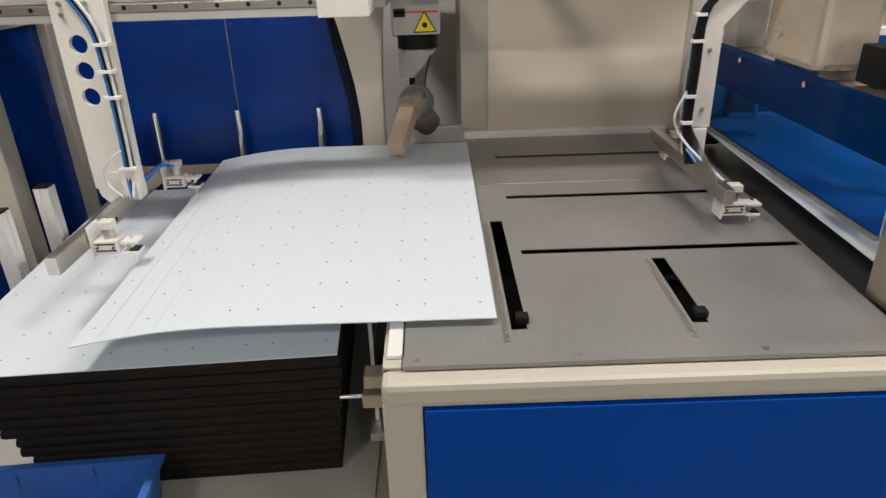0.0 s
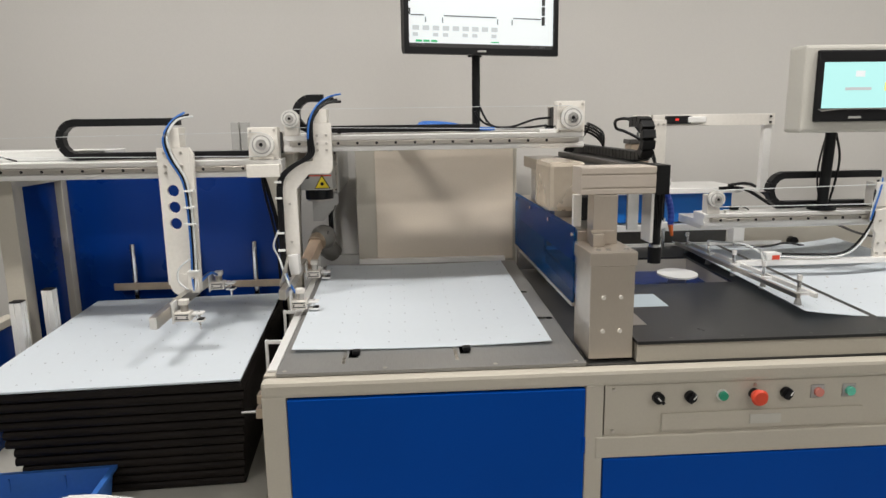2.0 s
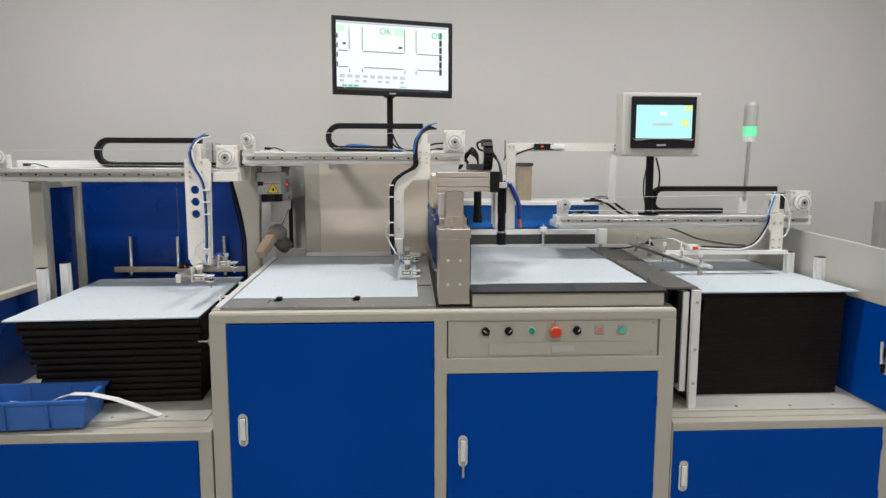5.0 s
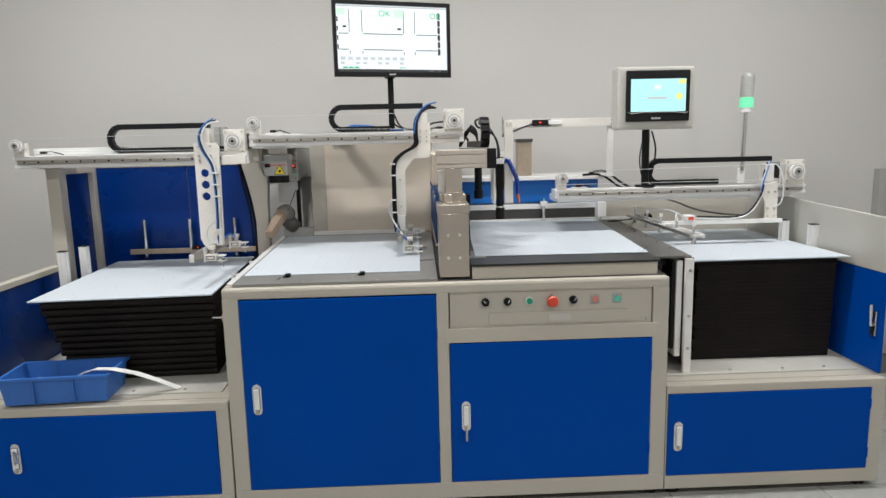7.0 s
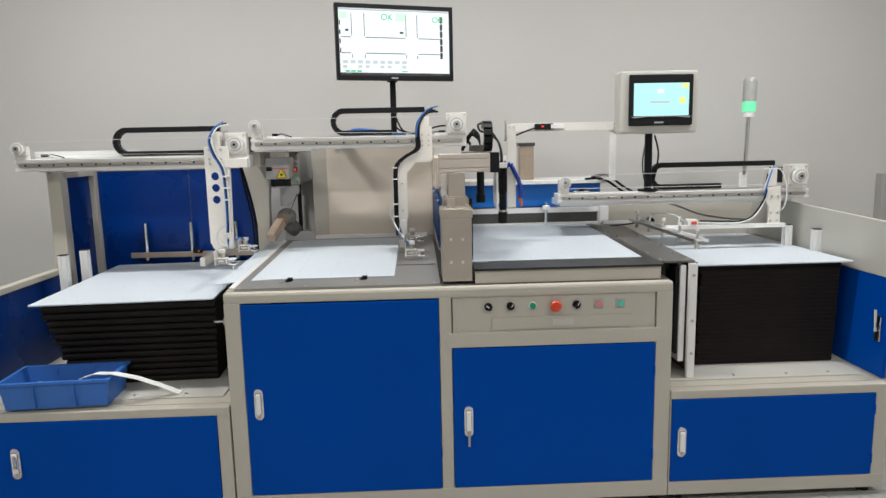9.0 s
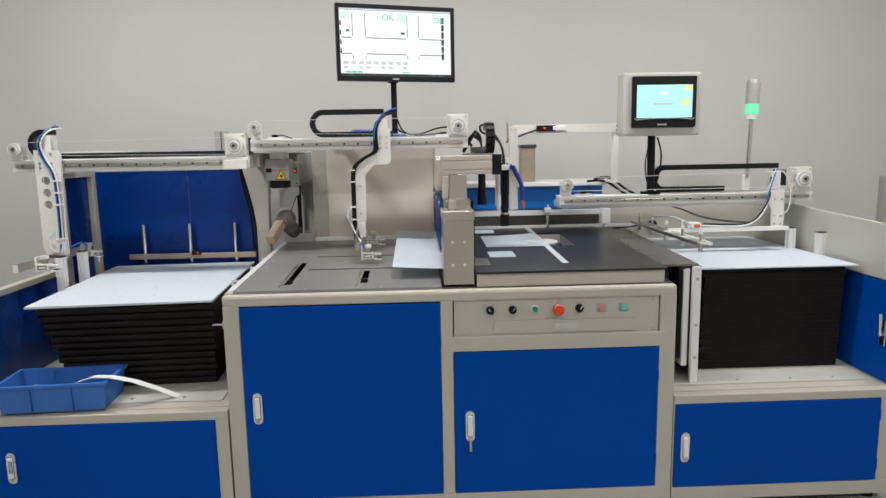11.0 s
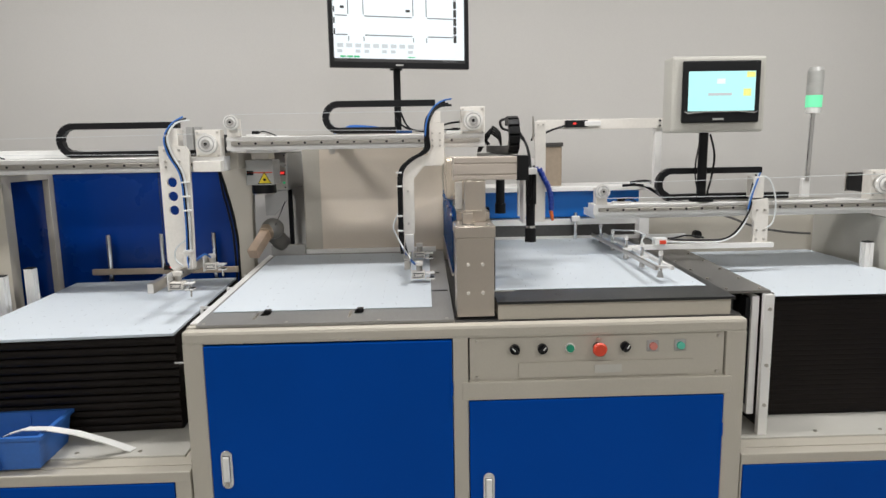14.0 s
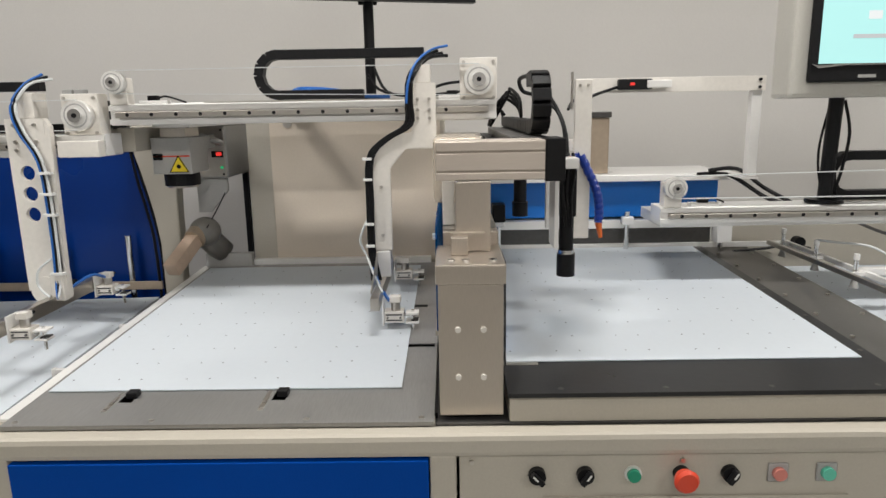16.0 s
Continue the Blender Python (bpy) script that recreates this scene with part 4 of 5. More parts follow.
for k in range(3):
    part("cable", tube(bmesh.new(), [(1.04 + 0.009 * k, 0.300, 1.315), (1.032 + 0.014 * k, 0.284, 1.29), (1.036 + 0.009 * k, 0.283, 1.24), (1.042 + 0.006 * k, 0.284, 1.20), (1.046 + 0.004 * k, 0.292, 1.17)], 0.0035), BLACK, vc)
part("lens_tube", R((1.05, 0.31, 1.12), (1.05, 0.31, 1.19), 0.0145, 24), BLACK, vc)
part("lens_ring", R((1.05, 0.31, 1.112), (1.05, 0.31, 1.12), 0.0165, 24), CHROME, vc)
part("lens_front", R((1.05, 0.31, 1.066), (1.05, 0.31, 1.112), 0.0185, 24), BLACK, vc)
part("stage_plate", B(1.0185, 1.06, 0.241, 0.29, 1.29, 1.31, bev=0.002), ALU, vc)
vc2 = thing("inspection_camera", (1.03, 0.8, 1.1), "small black inspection camera on a white bracket", "camera")
part("bracket", B(0.975, 1.045, 0.84, 0.86, 1.26, 1.2995, bev=0.002), PLATE, vc2)
part("lens_tube", R((1.01, 0.82, 1.15), (1.01, 0.82, 1.259), 0.018, 24), BLACK, vc2)
part("lens_front", R((1.01, 0.82, 1.11), (1.01, 0.82, 1.15), 0.022, 24), BLACK, vc2)

pst = thing("sensor_post", (1.15, 0.45, 0.93), "upright white plate with crossbar carrying a small amplifier with red digits", "sensor post")
part("post", B(1.088, 1.125, 0.45, 0.462, 1.115, 1.463, bev=0.002), PLATE, pst)
part("hanger", B(0.996, 1.0875, 0.462, 0.475, 1.31, 1.335), ALU, pst)
part("thin_rod", R((1.082, 0.455, 1.40), (1.082, 0.455, 1.478), 0.003, 8), STEEL, pst)
part("inner_bracket", B(1.035, 1.07, 0.50, 0.512, 1.13, 1.33, bev=0.002), WHITE, pst)
screws(pst, [(1.098, 0.45, 1.45), (1.115, 0.45, 1.45)], "y", 0.003)
am = thing("amplifier_bar", (1.45, 0.85, 0.93), "aluminium post and crossbar with a black sensor amplifier", "sensor post")
part("upright", B(1.640, 1.668, 0.836, 0.86, 1.2065, 1.441, bev=0.002), ALU, am)
part("foot_plate", B(1.635, 1.675, 0.836, 1.05, 1.2005, 1.206), ALU, am)
part("crossbar", B(1.16, 1.672, 0.828, 0.834, 1.441, 1.480, bev=0.001), PLATE, am)
ab = part("amplifier", B(1.27, 1.36, 0.805, 0.8275, 1.448, 1.476, bev=0.004), BLACK, am)
part("amplifier_cover", B(1.345, 1.41, 0.80, 0.8275, 1.452, 1.472, bev=0.003), ALU, am)
part("digits", B(1.300, 1.312, 0.8035, 0.8045, 1.459, 1.4665), REDGLOW, am)
part("cable", tube(bmesh.new(), [(1.27, 0.82, 1.455), (1.22, 0.82, 1.44), (1.18, 0.8, 1.425), (1.13, 0.7, 1.42), (1.1, 0.6, 1.40)], 0.004), BLACK, am)
screws(am, [(1.655, 0.827, 1.47), (1.655, 0.827, 1.45)], "y", 0.004, BLACK)

lc = thing("air_nozzle_hose", (1.14, 0.44, 1.12), "blue jointed coolant style hose with orange nozzle", "hose")
arc = [Vector((1.082 + 0.026 * math.sin(k * 0.21) + 0.0036 * k, 0.44 - 0.0015 * k, 1.290 + 0.010 * math.sin(min(k, 4) * 0.7) - 0.0125 * max(0, k - 2))) for k in range(14)]
for a, b in zip(arc, arc[1:]):
    bm = R(a, a.lerp(b, 0.55), 0.0100, 12)
    rod(bm, a.lerp(b, 0.5), b, 0.0075, 12, 0.0100)
    part("hose_joint", bm, COOLANT, lc)
part("nozzle", R(arc[-1], arc[-1] + Vector((0.006, 0, -0.034)), 0.008, 14, 0.004), ORANGE, lc)
part("collar", R(arc[0] - Vector((0.012, 0, 0)), arc[0], 0.010, 14), ORANGE, lc)

# ---- rear unit behind the inspection plate ----
ru = thing("rear_drive_unit", (1.3, 1.0, 0.93), "blue rear unit with aluminium rails and chrome clamp pins", "machine unit")
part("blue_cover", B(0.94, 1.66, 1.07, 1.12, 1.06, 1.176, bev=0.004), BRIGHT, ru, "bright blue painted cover")
part("cover_shelf", B(0.94, 1.685, 1.02, 1.3, 1.1785, 1.2, bev=0.003), ALU, ru)
part("rail", B(0.91, 1.66, 1.035, 1.069, 1.03, 1.056, bev=0.002), ALU, ru)
part("dark_channel", B(0.91, 1.64, 1.06, 1.08, 0.978, 1.0295), GREYDARK, ru)
part("base_ledge", B(0.91, 1.87, 1.052, 1.068, 0.962, 0.977, bev=0.001), ALU, ru)
part("back_body", B(0.92, 1.66, 1.121, 1.16, 0.931, 1.1784), PALE, ru)
part("motor_block", B(0.945, 0.985, 1.0, 1.06, 1.06, 1.115, bev=0.004), BLACK, ru)
for px in (0.965, 1.365, 1.66):
    cl = part("clamp_pin", R((px, 1.025, 0.965), (px, 1.025, 1.085), 0.008, 14), CHROME, ru)
    part("clamp_head", B(px - 0.018, px + 0.018, 1.01, 1.034, 1.045, 1.07, bev=0.003), ALU, cl)
part("tan_box", B(1.235, 1.31, 1.06, 1.13, 1.2005, 1.372, bev=0.004), COPPER, ru)
part("tan_box_lid", B(1.23, 1.315, 1.055, 1.135, 1.3725, 1.39, bev=0.003), GREYDARK, ru)
part("end_block", B(1.64, 1.685, 1.0, 1.05, 0.985, 1.06, bev=0.003), ALU, ru)
bp = thing("rear_guard_panel", (2.1, 1.05, 0.93), "beige rear guard panel behind the input stack", "machine guard")
part("panel", B(1.69, 2.471, 1.09, 1.105, 0.4595, 1.085, bev=0.002), BEIGE, bp)
part("shelf", B(1.70, 2.6, 1.106, 1.22, 1.06, 1.085, bev=0.002), ALU, bp)
part("inner_floor", B(1.834, 2.47, 1.03, 1.089, 0.86, 0.872), GREYDARK, bp)
part("knob", R((1.93, 1.09, 0.97), (1.93, 1.062, 0.97), 0.018, 16), BLACK, bp)
part("cable", tube(bmesh.new(), [(1.95, 1.01, 1.08), (2.05, 1.0, 1.05), (2.15, 0.995, 1.01), (2.28, 0.995, 0.985), (2.4, 0.99, 0.975)], 0.005), GREYDARK, bp)
part("cable", tube(bmesh.new(), [(1.70, 1.02, 0.955), (1.80, 1.01, 0.965), (1.86, 1.01, 0.975), (1.93, 1.0, 0.965)], 0.004), BLACK, bp)

# ---- monitor ----
mn = thing("monitor", (0.62, 0.78, 1.44), "black flat monitor on a pole showing a white inspection screen", "monitor")
MX0, MX1, MZ0, MZ1 = 0.352, 0.898, 1.682, 2.014
part("bezel", slotted_plate(MX0, MX1, MZ0, MZ1, -0.795, -0.772, [(MX0 + 0.016, MX1 - 0.016, MZ0 + 0.021, MZ1 - 0.018)]), BLACK, mn)
bz = mn.children[0]
for v in bz.data.vertices:
    w = v.co + Vector((0.62, 0.78, 1.44))
    v.co = Vector((w.x, -w.z, w.y)) - Vector((0.62, 0.78, 1.44))
bz.data.flip_normals()
part("rear_shell", B(MX0 + 0.004, MX1 - 0.004, 0.7955, 0.835, MZ0 + 0.004, MZ1 - 0.004, bev=0.012), BLACK, mn)
sc = part("screen", B(MX0 + 0.015, MX1 - 0.015, 0.781, 0.7945, MZ0 + 0.020, MZ1 - 0.017), SCREEN, mn, "glowing white inspection screen")
SY = 0.7802


GREYMARK = glow("screen_grey_text", (0.60, 0.64, 0.66), 0.72)


def mark(x0, x1, z0, z1, m, name="screen_mark"):
    part(name, B(x0, x1, SY - 0.0006, SY, z0, z1), m, sc)


mark(MX0 + 0.0165, MX1 - 0.0165, MZ0 + 0.0215, MZ0 + 0.034, INK, "task_bar")
mark(MX0 + 0.0165, MX1 - 0.0165, MZ1 - 0.0265, MZ1 - 0.0225, GREYMARK, "menu_bar")
for k in range(7):
    mark(MX0 + 0.44 + 0.0085 * k, MX0 + 0.446 + 0.0085 * k, MZ0 + 0.026, MZ0 + 0.030, WHITE)
for k in range(4):
    mark(MX0 + 0.026 + 0.012 * k, MX0 + 0.032 + 0.012 * k, MZ0 + 0.029, MZ0 + 0.034, WHITE)
for k in range(3):
    mark(MX0 + 0.040 + 0.026 * k, MX0 + 0.061 + 0.026 * k, MZ0 + 0.0375, MZ0 + 0.044, LIME)
mark(MX0 + 0.30, MX0 + 0.33, MZ0 + 0.0395, MZ0 + 0.043, LIME)
for k in range(9):
    mark(MX0 + 0.03 + 0.034 * k, MX0 + 0.052 + 0.034 * k, MZ0 + 0.074, MZ0 + 0.088, GREYMARK)
    if k % 3 != 1:
        mark(MX0 + 0.03 + 0.034 * k, MX0 + 0.048 + 0.034 * k, MZ0 + 0.055, MZ0 + 0.066, GREYMARK)
for x0, x1, top in ((MX0 + 0.02, MX0 + 0.075, 1), (MX0 + 0.13, MX0 + 0.325, 1), (MX0 + 0.375, MX0 + 0.49, 1)):
    mark(x0 + 0.006, x1 - 0.006, MZ0 + 0.187, MZ0 + 0.1905, GREYINK)
    mark(x0 + 0.006, x1 - 0.006, MZ0 + 0.118, MZ0 + 0.1215, GREYINK)
    for x in (x0, x1 - 0.0025):
        if MX0 + 0.03 < x < MX0 + 0.48:
            mark(x, x + 0.0032, MZ0 + 0.194, MZ1 - 0.04, GREYINK)
            mark(x, x + 0.0032, MZ0 + 0.098, MZ0 + 0.114, GREYINK)
mark(MX0 + 0.045, MX0 + 0.06, MZ0 + 0.214, MZ0 + 0.223, INK)
mark(MX0 + 0.295, MX0 + 0.312, MZ0 + 0.208, MZ0 + 0.217, INK)
for k in range(6):
    mark(MX0 + 0.486, MX0 + 0.498, MZ0 + 0.10 + 0.032 * k, MZ0 + 0.128 + 0.032 * k, INK)
for k in range(4):
    mark(MX0 + 0.0185, MX0 + 0.024, MZ0 + 0.12 + 0.04 * k, MZ0 + 0.14 + 0.04 * k, INK)
SOFTGREEN = glow("screen_pale_green", (0.55, 0.92, 0.6), 0.95)
mark(MX0 + 0.276, MX0 + 0.322, MZ0 + 0.262, MZ0 + 0.298, SOFTGREEN)
mark(MX0 + 0.019, MX0 + 0.055, MZ0 + 0.268, MZ0 + 0.296, SOFTGREEN)


def lettering(text, x, y, z, size, material, parent):
    cu = bpy.data.curves.new("lettering", "FONT")
    cu.body, cu.size, cu.extrude = text, size, 0.0003
    tmp = new("lettering", cu)
    dg_ = bpy.context.evaluated_depsgraph_get()
    me = bpy.data.meshes.new_from_object(tmp.evaluated_get(dg_))
    bpy.data.objects.remove(tmp)
    me.transform(pose(x, y, z, 90, 0, 0))
    me.transform(Matrix.Translation(-place_of(parent)))
    me.materials.clear()
    me.materials.append(material)
    o = new("lettering", me)
    o.parent = parent
    return o


lettering("OK", MX0 + 0.208, SY - 0.0012, MZ0 + 0.266, 0.038, LIME, sc)
lettering("OK", MX0 + 0.448, SY - 0.0012, MZ0 + 0.262, 0.036, LIME, sc)
part("maker_mark", B(MX0 + 0.25, MX0 + 0.28, 0.7715, 0.7719, MZ0 + 0.008, MZ0 + 0.014), GREYBOX, mn)
pole = part("pole", R((0.618, 0.83, 1.44), (0.618, 0.83, 1.70), 0.014, 16), BLACK, mn)
part("neck", B(0.593, 0.643, 0.8355, 0.845, 1.68, 1.78, bev=0.003), BLACK, mn)
part("foot", R((0.618, 0.83, 1.434), (0.618, 0.83, 1.444), 0.05, 28), BLACK, mn)
mn.rotation_euler.z = radians(15)
shf = thing("monitor_shelf", (0.5, 0.8, 1.4), "narrow aluminium shelf behind the table axis carrying the monitor pole", "shelf")
part("shelf", B(-0.02, 0.93, 0.727, 0.885, 1.405, 1.4335, bev=0.002), ALU, shf)
part("bracket", B(0.3, 0.34, 0.8855, 1.20, 1.396, 1.43), ALU, shf)
tub = thing("hose_bundle", (0.5, 0.8, 1.436), "blue air hoses and black cables lying on the axis shelf", "hoses")
for k in range(3):
    part("hose", tube(bmesh.new(), [(0.36 + 0.02 * k, 0.75, 1.442), (0.42, 0.76 + 0.01 * k, 1.452 + 0.006 * k), (0.48 + 0.02 * k, 0.77, 1.458), (0.56, 0.78 - 0.01 * k, 1.445), (0.66, 0.77, 1.441)], 0.006), TUBEBLUE, tub)
part("cable", tube(bmesh.new(), [(0.6, 0.80, 1.50), (0.63, 0.80, 1.46), (0.70, 0.79, 1.442), (0.78, 0.78, 1.444), (0.84, 0.77, 1.45)], 0.004), BLACK, tub)
part("cable", tube(bmesh.new(), [(0.615, 0.82, 1.52), (0.65, 0.80, 1.455), (0.72, 0.80, 1.446), (0.80, 0.79, 1.47), (0.85, 0.76, 1.475)], 0.004), BLACK, tub)

# ---- touch panel and signal tower ----
hm = thing("touch_panel", (1.77, 0.7, 1.12), "pale grey operator box with a black framed touch screen", "control panel")
bx_ = part("box", B(1.597, 1.94, 0.556, 0.645, 1.416, 1.684, bev=0.010), PALE, hm)
part("screen_frame", B(1.633, 1.914, 0.544, 0.5555, 1.450, 1.667, bev=0.005), BLACK, hm)
ts = part("screen", B(1.653, 1.895, 0.5428, 0.5438, 1.491, 1.630), TEAL, hm, "glowing teal touch screen")
part("screen_mark", B(1.862, 1.893, 0.5420, 0.5426, 1.608, 1.627), YGLOW, ts)
part("screen_mark", B(1.852, 1.88, 0.5420, 0.5426, 1.543, 1.568), YGLOW, ts)
part("screen_mark", B(1.755, 1.785, 0.5420, 0.5426, 1.586, 1.604), SCREEN, ts)
part("screen_mark", B(1.725, 1.81, 0.5420, 0.5426, 1.545, 1.554), GREYMARK, ts)
part("chrome_lip", prism(bmesh.new(), [(1.637, 1.491), (1.653, 1.481), (1.715, 1.487), (1.84, 1.487), (1.895, 1.481), (1.911, 1.491), (1.895, 1.487), (1.84, 1.4905), (1.715, 1.4905), (1.653, 1.487)], 0.540, 0.5438, "y"), CHROME, hm)
part("maker_mark", B(1.745, 1.785, 0.5422, 0.5436, 1.459, 1.466), GREYBOX, hm)
part("pole", R((1.768, 0.67, 1.12), (1.752, 0.63, 1.42), 0.017, 16), BLACK, hm)
part("foot", R((1.768, 0.67, 1.1565), (1.768, 0.67, 1.166), 0.045, 28), BLACK, hm)
part("cable", tube(bmesh.new(), [(1.79, 0.66, 1.41), (1.81, 0.66, 1.33), (1.80, 0.66, 1.24), (1.79, 0.66, 1.18), (1.85, 0.70, 1.135)], 0.004), BLACK, hm)
part("cable", tube(bmesh.new(), [(1.755, 0.66, 1.40), (1.738, 0.66, 1.3), (1.745, 0.66, 1.22), (1.77, 0.66, 1.16)], 0.003), BLACK, hm)
tw = thing("signal_tower", (2.44, 1.12, 1.085), "signal tower lamp with a lit green section on a metal pole", "signal lamp")
part("foot", B(2.423, 2.463, 1.12, 1.14, 1.085, 1.21, bev=0.005), ALU, tw)
part("pole", R((2.444, 1.12, 1.20), (2.451, 1.12, 1.50), 0.011, 16), CHROME, tw)
part("collar", R((2.451, 1.12, 1.50), (2.452, 1.12, 1.525), 0.030, 24), ALU, tw)
part("green_lens", R((2.452, 1.12, 1.526), (2.453, 1.12, 1.578), 0.034, 28), LAMPGLOW, tw, "lit green lamp section")
part("middle_lens", R((2.453, 1.12, 1.5785), (2.454, 1.12, 1.63), 0.034, 28), LAMPOFF, tw)
part("top_lens", R((2.454, 1.12, 1.6305), (2.455, 1.12, 1.682), 0.034, 28), LAMPOFF, tw)
part("cap", R((2.455, 1.12, 1.6825), (2.455, 1.12, 1.70), 0.034, 28, 0.028), LAMPOFF, tw)
cbx = thing("loose_cables", (1.7, 0.95, 1.1), "black cables lying behind the touch panel pole", "cables")
part("cable", tube(bmesh.new(), [(1.55, 0.96, 1.2035), (1.62, 0.95, 1.205), (1.66, 0.93, 1.19), (1.72, 0.85, 1.14), (1.80, 0.80, 1.127)], 0.006), BLACK, cbx)
part("cable", tube(bmesh.new(), [(1.58, 0.95, 1.215), (1.66, 0.94, 1.22), (1.72, 0.9, 1.17), (1.78, 0.82, 1.127)], 0.006), BLACK, cbx)

# ---- bin and strip on the low cabinet ----
bn_ = thing("plastic_bin", (-0.67, 0.14, 0.459), "open blue plastic parts bin on the low cabinet", "bin")
bx0, bx1, by0, by1, bzz, bh = -0.830, -0.450, 0.004, 0.205, 0.4597, 0.104
bm = bmesh.new()
fl = 0.012
outer0 = [(bx0 + fl, by0 + fl), (bx1 - fl, by0 + fl), (bx1 - fl, by1 - fl), (bx0 + fl, by1 - fl)]
outer1 = [(bx0, by0), (bx1, by0), (bx1, by1), (bx0, by1)]
inner1 = [(x + (0.006 if x < -0.6 else -0.006), y + (0.006 if y < 0.1 else -0.006)) for x, y in outer1]
inner0 = [(x + (0.006 if x < -0.6 else -0.006), y + (0.006 if y < 0.1 else -0.006)) for x, y in outer0]
loops = [[bm.verts.new((*p, z)) for p in l] for l, z in ((outer0, bzz), (outer1, bzz + bh), (inner1, bzz + bh), (inner0, bzz + 0.006))]
bm.faces.new(loops[0][::-1])
bm.faces.new(loops[3])
for a, b in zip(loops, loops[1:]):
    for k in range(4):
        bm.faces.new((a[k], a[(k + 1) % 4], b[(k + 1) % 4], b[k]))
part("tray", bm, BIN, bn_)
part("rim", slotted_plate(bx0 - 0.008, bx1 + 0.008, by0 - 0.008, by1 + 0.008, bzz + bh - 0.009, bzz + bh + 0.001, [(bx0 + 0.006, bx1 - 0.006, by0 + 0.006, by1 - 0.006)]), BIN, bn_)
for rx in (-0.71, -0.57):
    part("rib", B(rx - 0.002, rx + 0.002, by0 - 0.003, by0 + 0.01, bzz + 0.004, bzz + bh - 0.01), BIN, bn_)
    part("rib", B(rx - 0.002, rx + 0.002, by1 - 0.012, by1 + 0.002, bzz + 0.004, bzz + bh - 0.01), BIN, bn_)
bn_.rotation_euler.z = radians(3.5)
scr = thing("scrap_offcuts", (-0.7, 0.18, 0.466), "dark offcuts and small tools lying in the bin", "offcuts")
rng = random.Random(7)
for k in range(9):
    x, y = -0.75 + 0.22 * rng.random(), 0.06 + 0.10 * rng.random()
    g = B(-0.035, 0.035, -0.009, 0.009, 0, 0.006, bev=0.001)
    bmesh.ops.rotate(g, verts=g.verts, matrix=Matrix.Rotation(rng.uniform(-0.6, 0.6), 3, "Z"))
    bmesh.ops.translate(g, verts=g.verts, vec=(x, y, 0.4665 + 0.006 * k))
    part("offcut", g, (BLACK, RUBBER, YELLOW, GREYBOX)[k % 4], scr)
sp_ = thing("plastic_strip", (-0.4, 0.16, 0.46), "bent white plastic strip hanging out of the bin", "strip")
bm = bmesh.new()
line = [(-0.63, 0.09, 0.475), (-0.60, 0.07, 0.52), (-0.55, 0.05, 0.558), (-0.49, 0.04, 0.578), (-0.43, 0.048, 0.573), (-0.36, 0.072, 0.546), (-0.29, 0.10, 0.505), (-0.225, 0.128, 0.4605)]
fine_ = []
for i in range(len(line) - 1):
    for k in range(4):
        fine_.append(Vector(line[i]).lerp(Vector(line[i + 1]), k / 4))
fine_.append(Vector(line[-1]))
rr_ = [[bm.verts.new(p + Vector((0.004 * s, 0.013 * s, h))) for s, h in ((-1, 0), (1, 0), (1, 0.003), (-1, 0.003))] for p in fine_]
for a, b in zip(rr_, rr_[1:]):
    for k in range(4):
        bm.faces.new((a[k], a[(k + 1) % 4], b[(k + 1) % 4], b[k]))
bm.faces.new(rr_[0][::-1])
bm.faces.new(rr_[-1])
part("strip", bm, WHITE, sp_)

# ---- moving carriages ----
def gripper(parent, x, y, z):
    """Air gripper: slotted body on an angle bracket, two jaws, a small cylinder, fittings and a guide pin."""
    g = part("gripper", B(x, x + 0.046, y - 0.019, y + 0.019, z + 0.010, z + 0.036, bev=0.002), PLATE, parent, "small pale air gripper")
    for dz in (0.0165, 0.0295):
        part("body_slot", B(x + 0.004, x + 0.042, y - 0.0196, y - 0.0188, z + dz - 0.0014, z + dz + 0.0014), BLACK, g)
    part("bracket", B(x - 0.004, x - 0.0003, y - 0.022, y + 0.022, z + 0.004, z + 0.066, bev=0.001), ALU, g)
    for dy in (-0.009, 0.009):
        part("slide_rod", R((x + 0.046, y + dy, z + 0.023), (x + 0.060, y + dy, z + 0.023), 0.003, 10), CHROME, g)
    part("jaw", B(x + 0.050, x + 0.080, y - 0.015, y + 0.015, z + 0.027, z + 0.032, bev=0.001), ALU, g)
    part("jaw", B(x + 0.050, x + 0.080, y - 0.015, y + 0.015, z + 0.006, z + 0.011, bev=0.001), ALU, g)
    part("jaw_pad", B(x + 0.062, x + 0.079, y - 0.012, y + 0.012, z + 0.0112, z + 0.0135), BLACK, g)
    part("cylinder", R((x + 0.026, y, z + 0.036), (x + 0.026, y, z + 0.056), 0.011, 14), STEEL, g)
    part("top_cap", B(x + 0.013, x + 0.039, y - 0.012, y + 0.012, z + 0.056, z + 0.071, bev=0.002), PLATE, g)
    for dx in (0.018, 0.034):
        part("hose_fitting", R((x + dx, y + 0.012, z + 0.064), (x + dx, y + 0.024, z + 0.064), 0.004, 10), BLACK, g)
    part("pin", R((x + 0.066, y, z - 0.018), (x + 0.066, y, z + 0.036), 0.004, 10), CHROME, g)
    screws(g, [(x + dx, y - 0.019, z + 0.023) for dx in (0.008, 0.038)], "y", 0.0025, GREYDARK)
    return g


# arm over the output stack, built with its plate centre at x = 0
A1 = thing("sheet_puller", (0.0, 0.6, 1.3), "long pale arm plate with three round holes and thin hoses", "sheet puller")


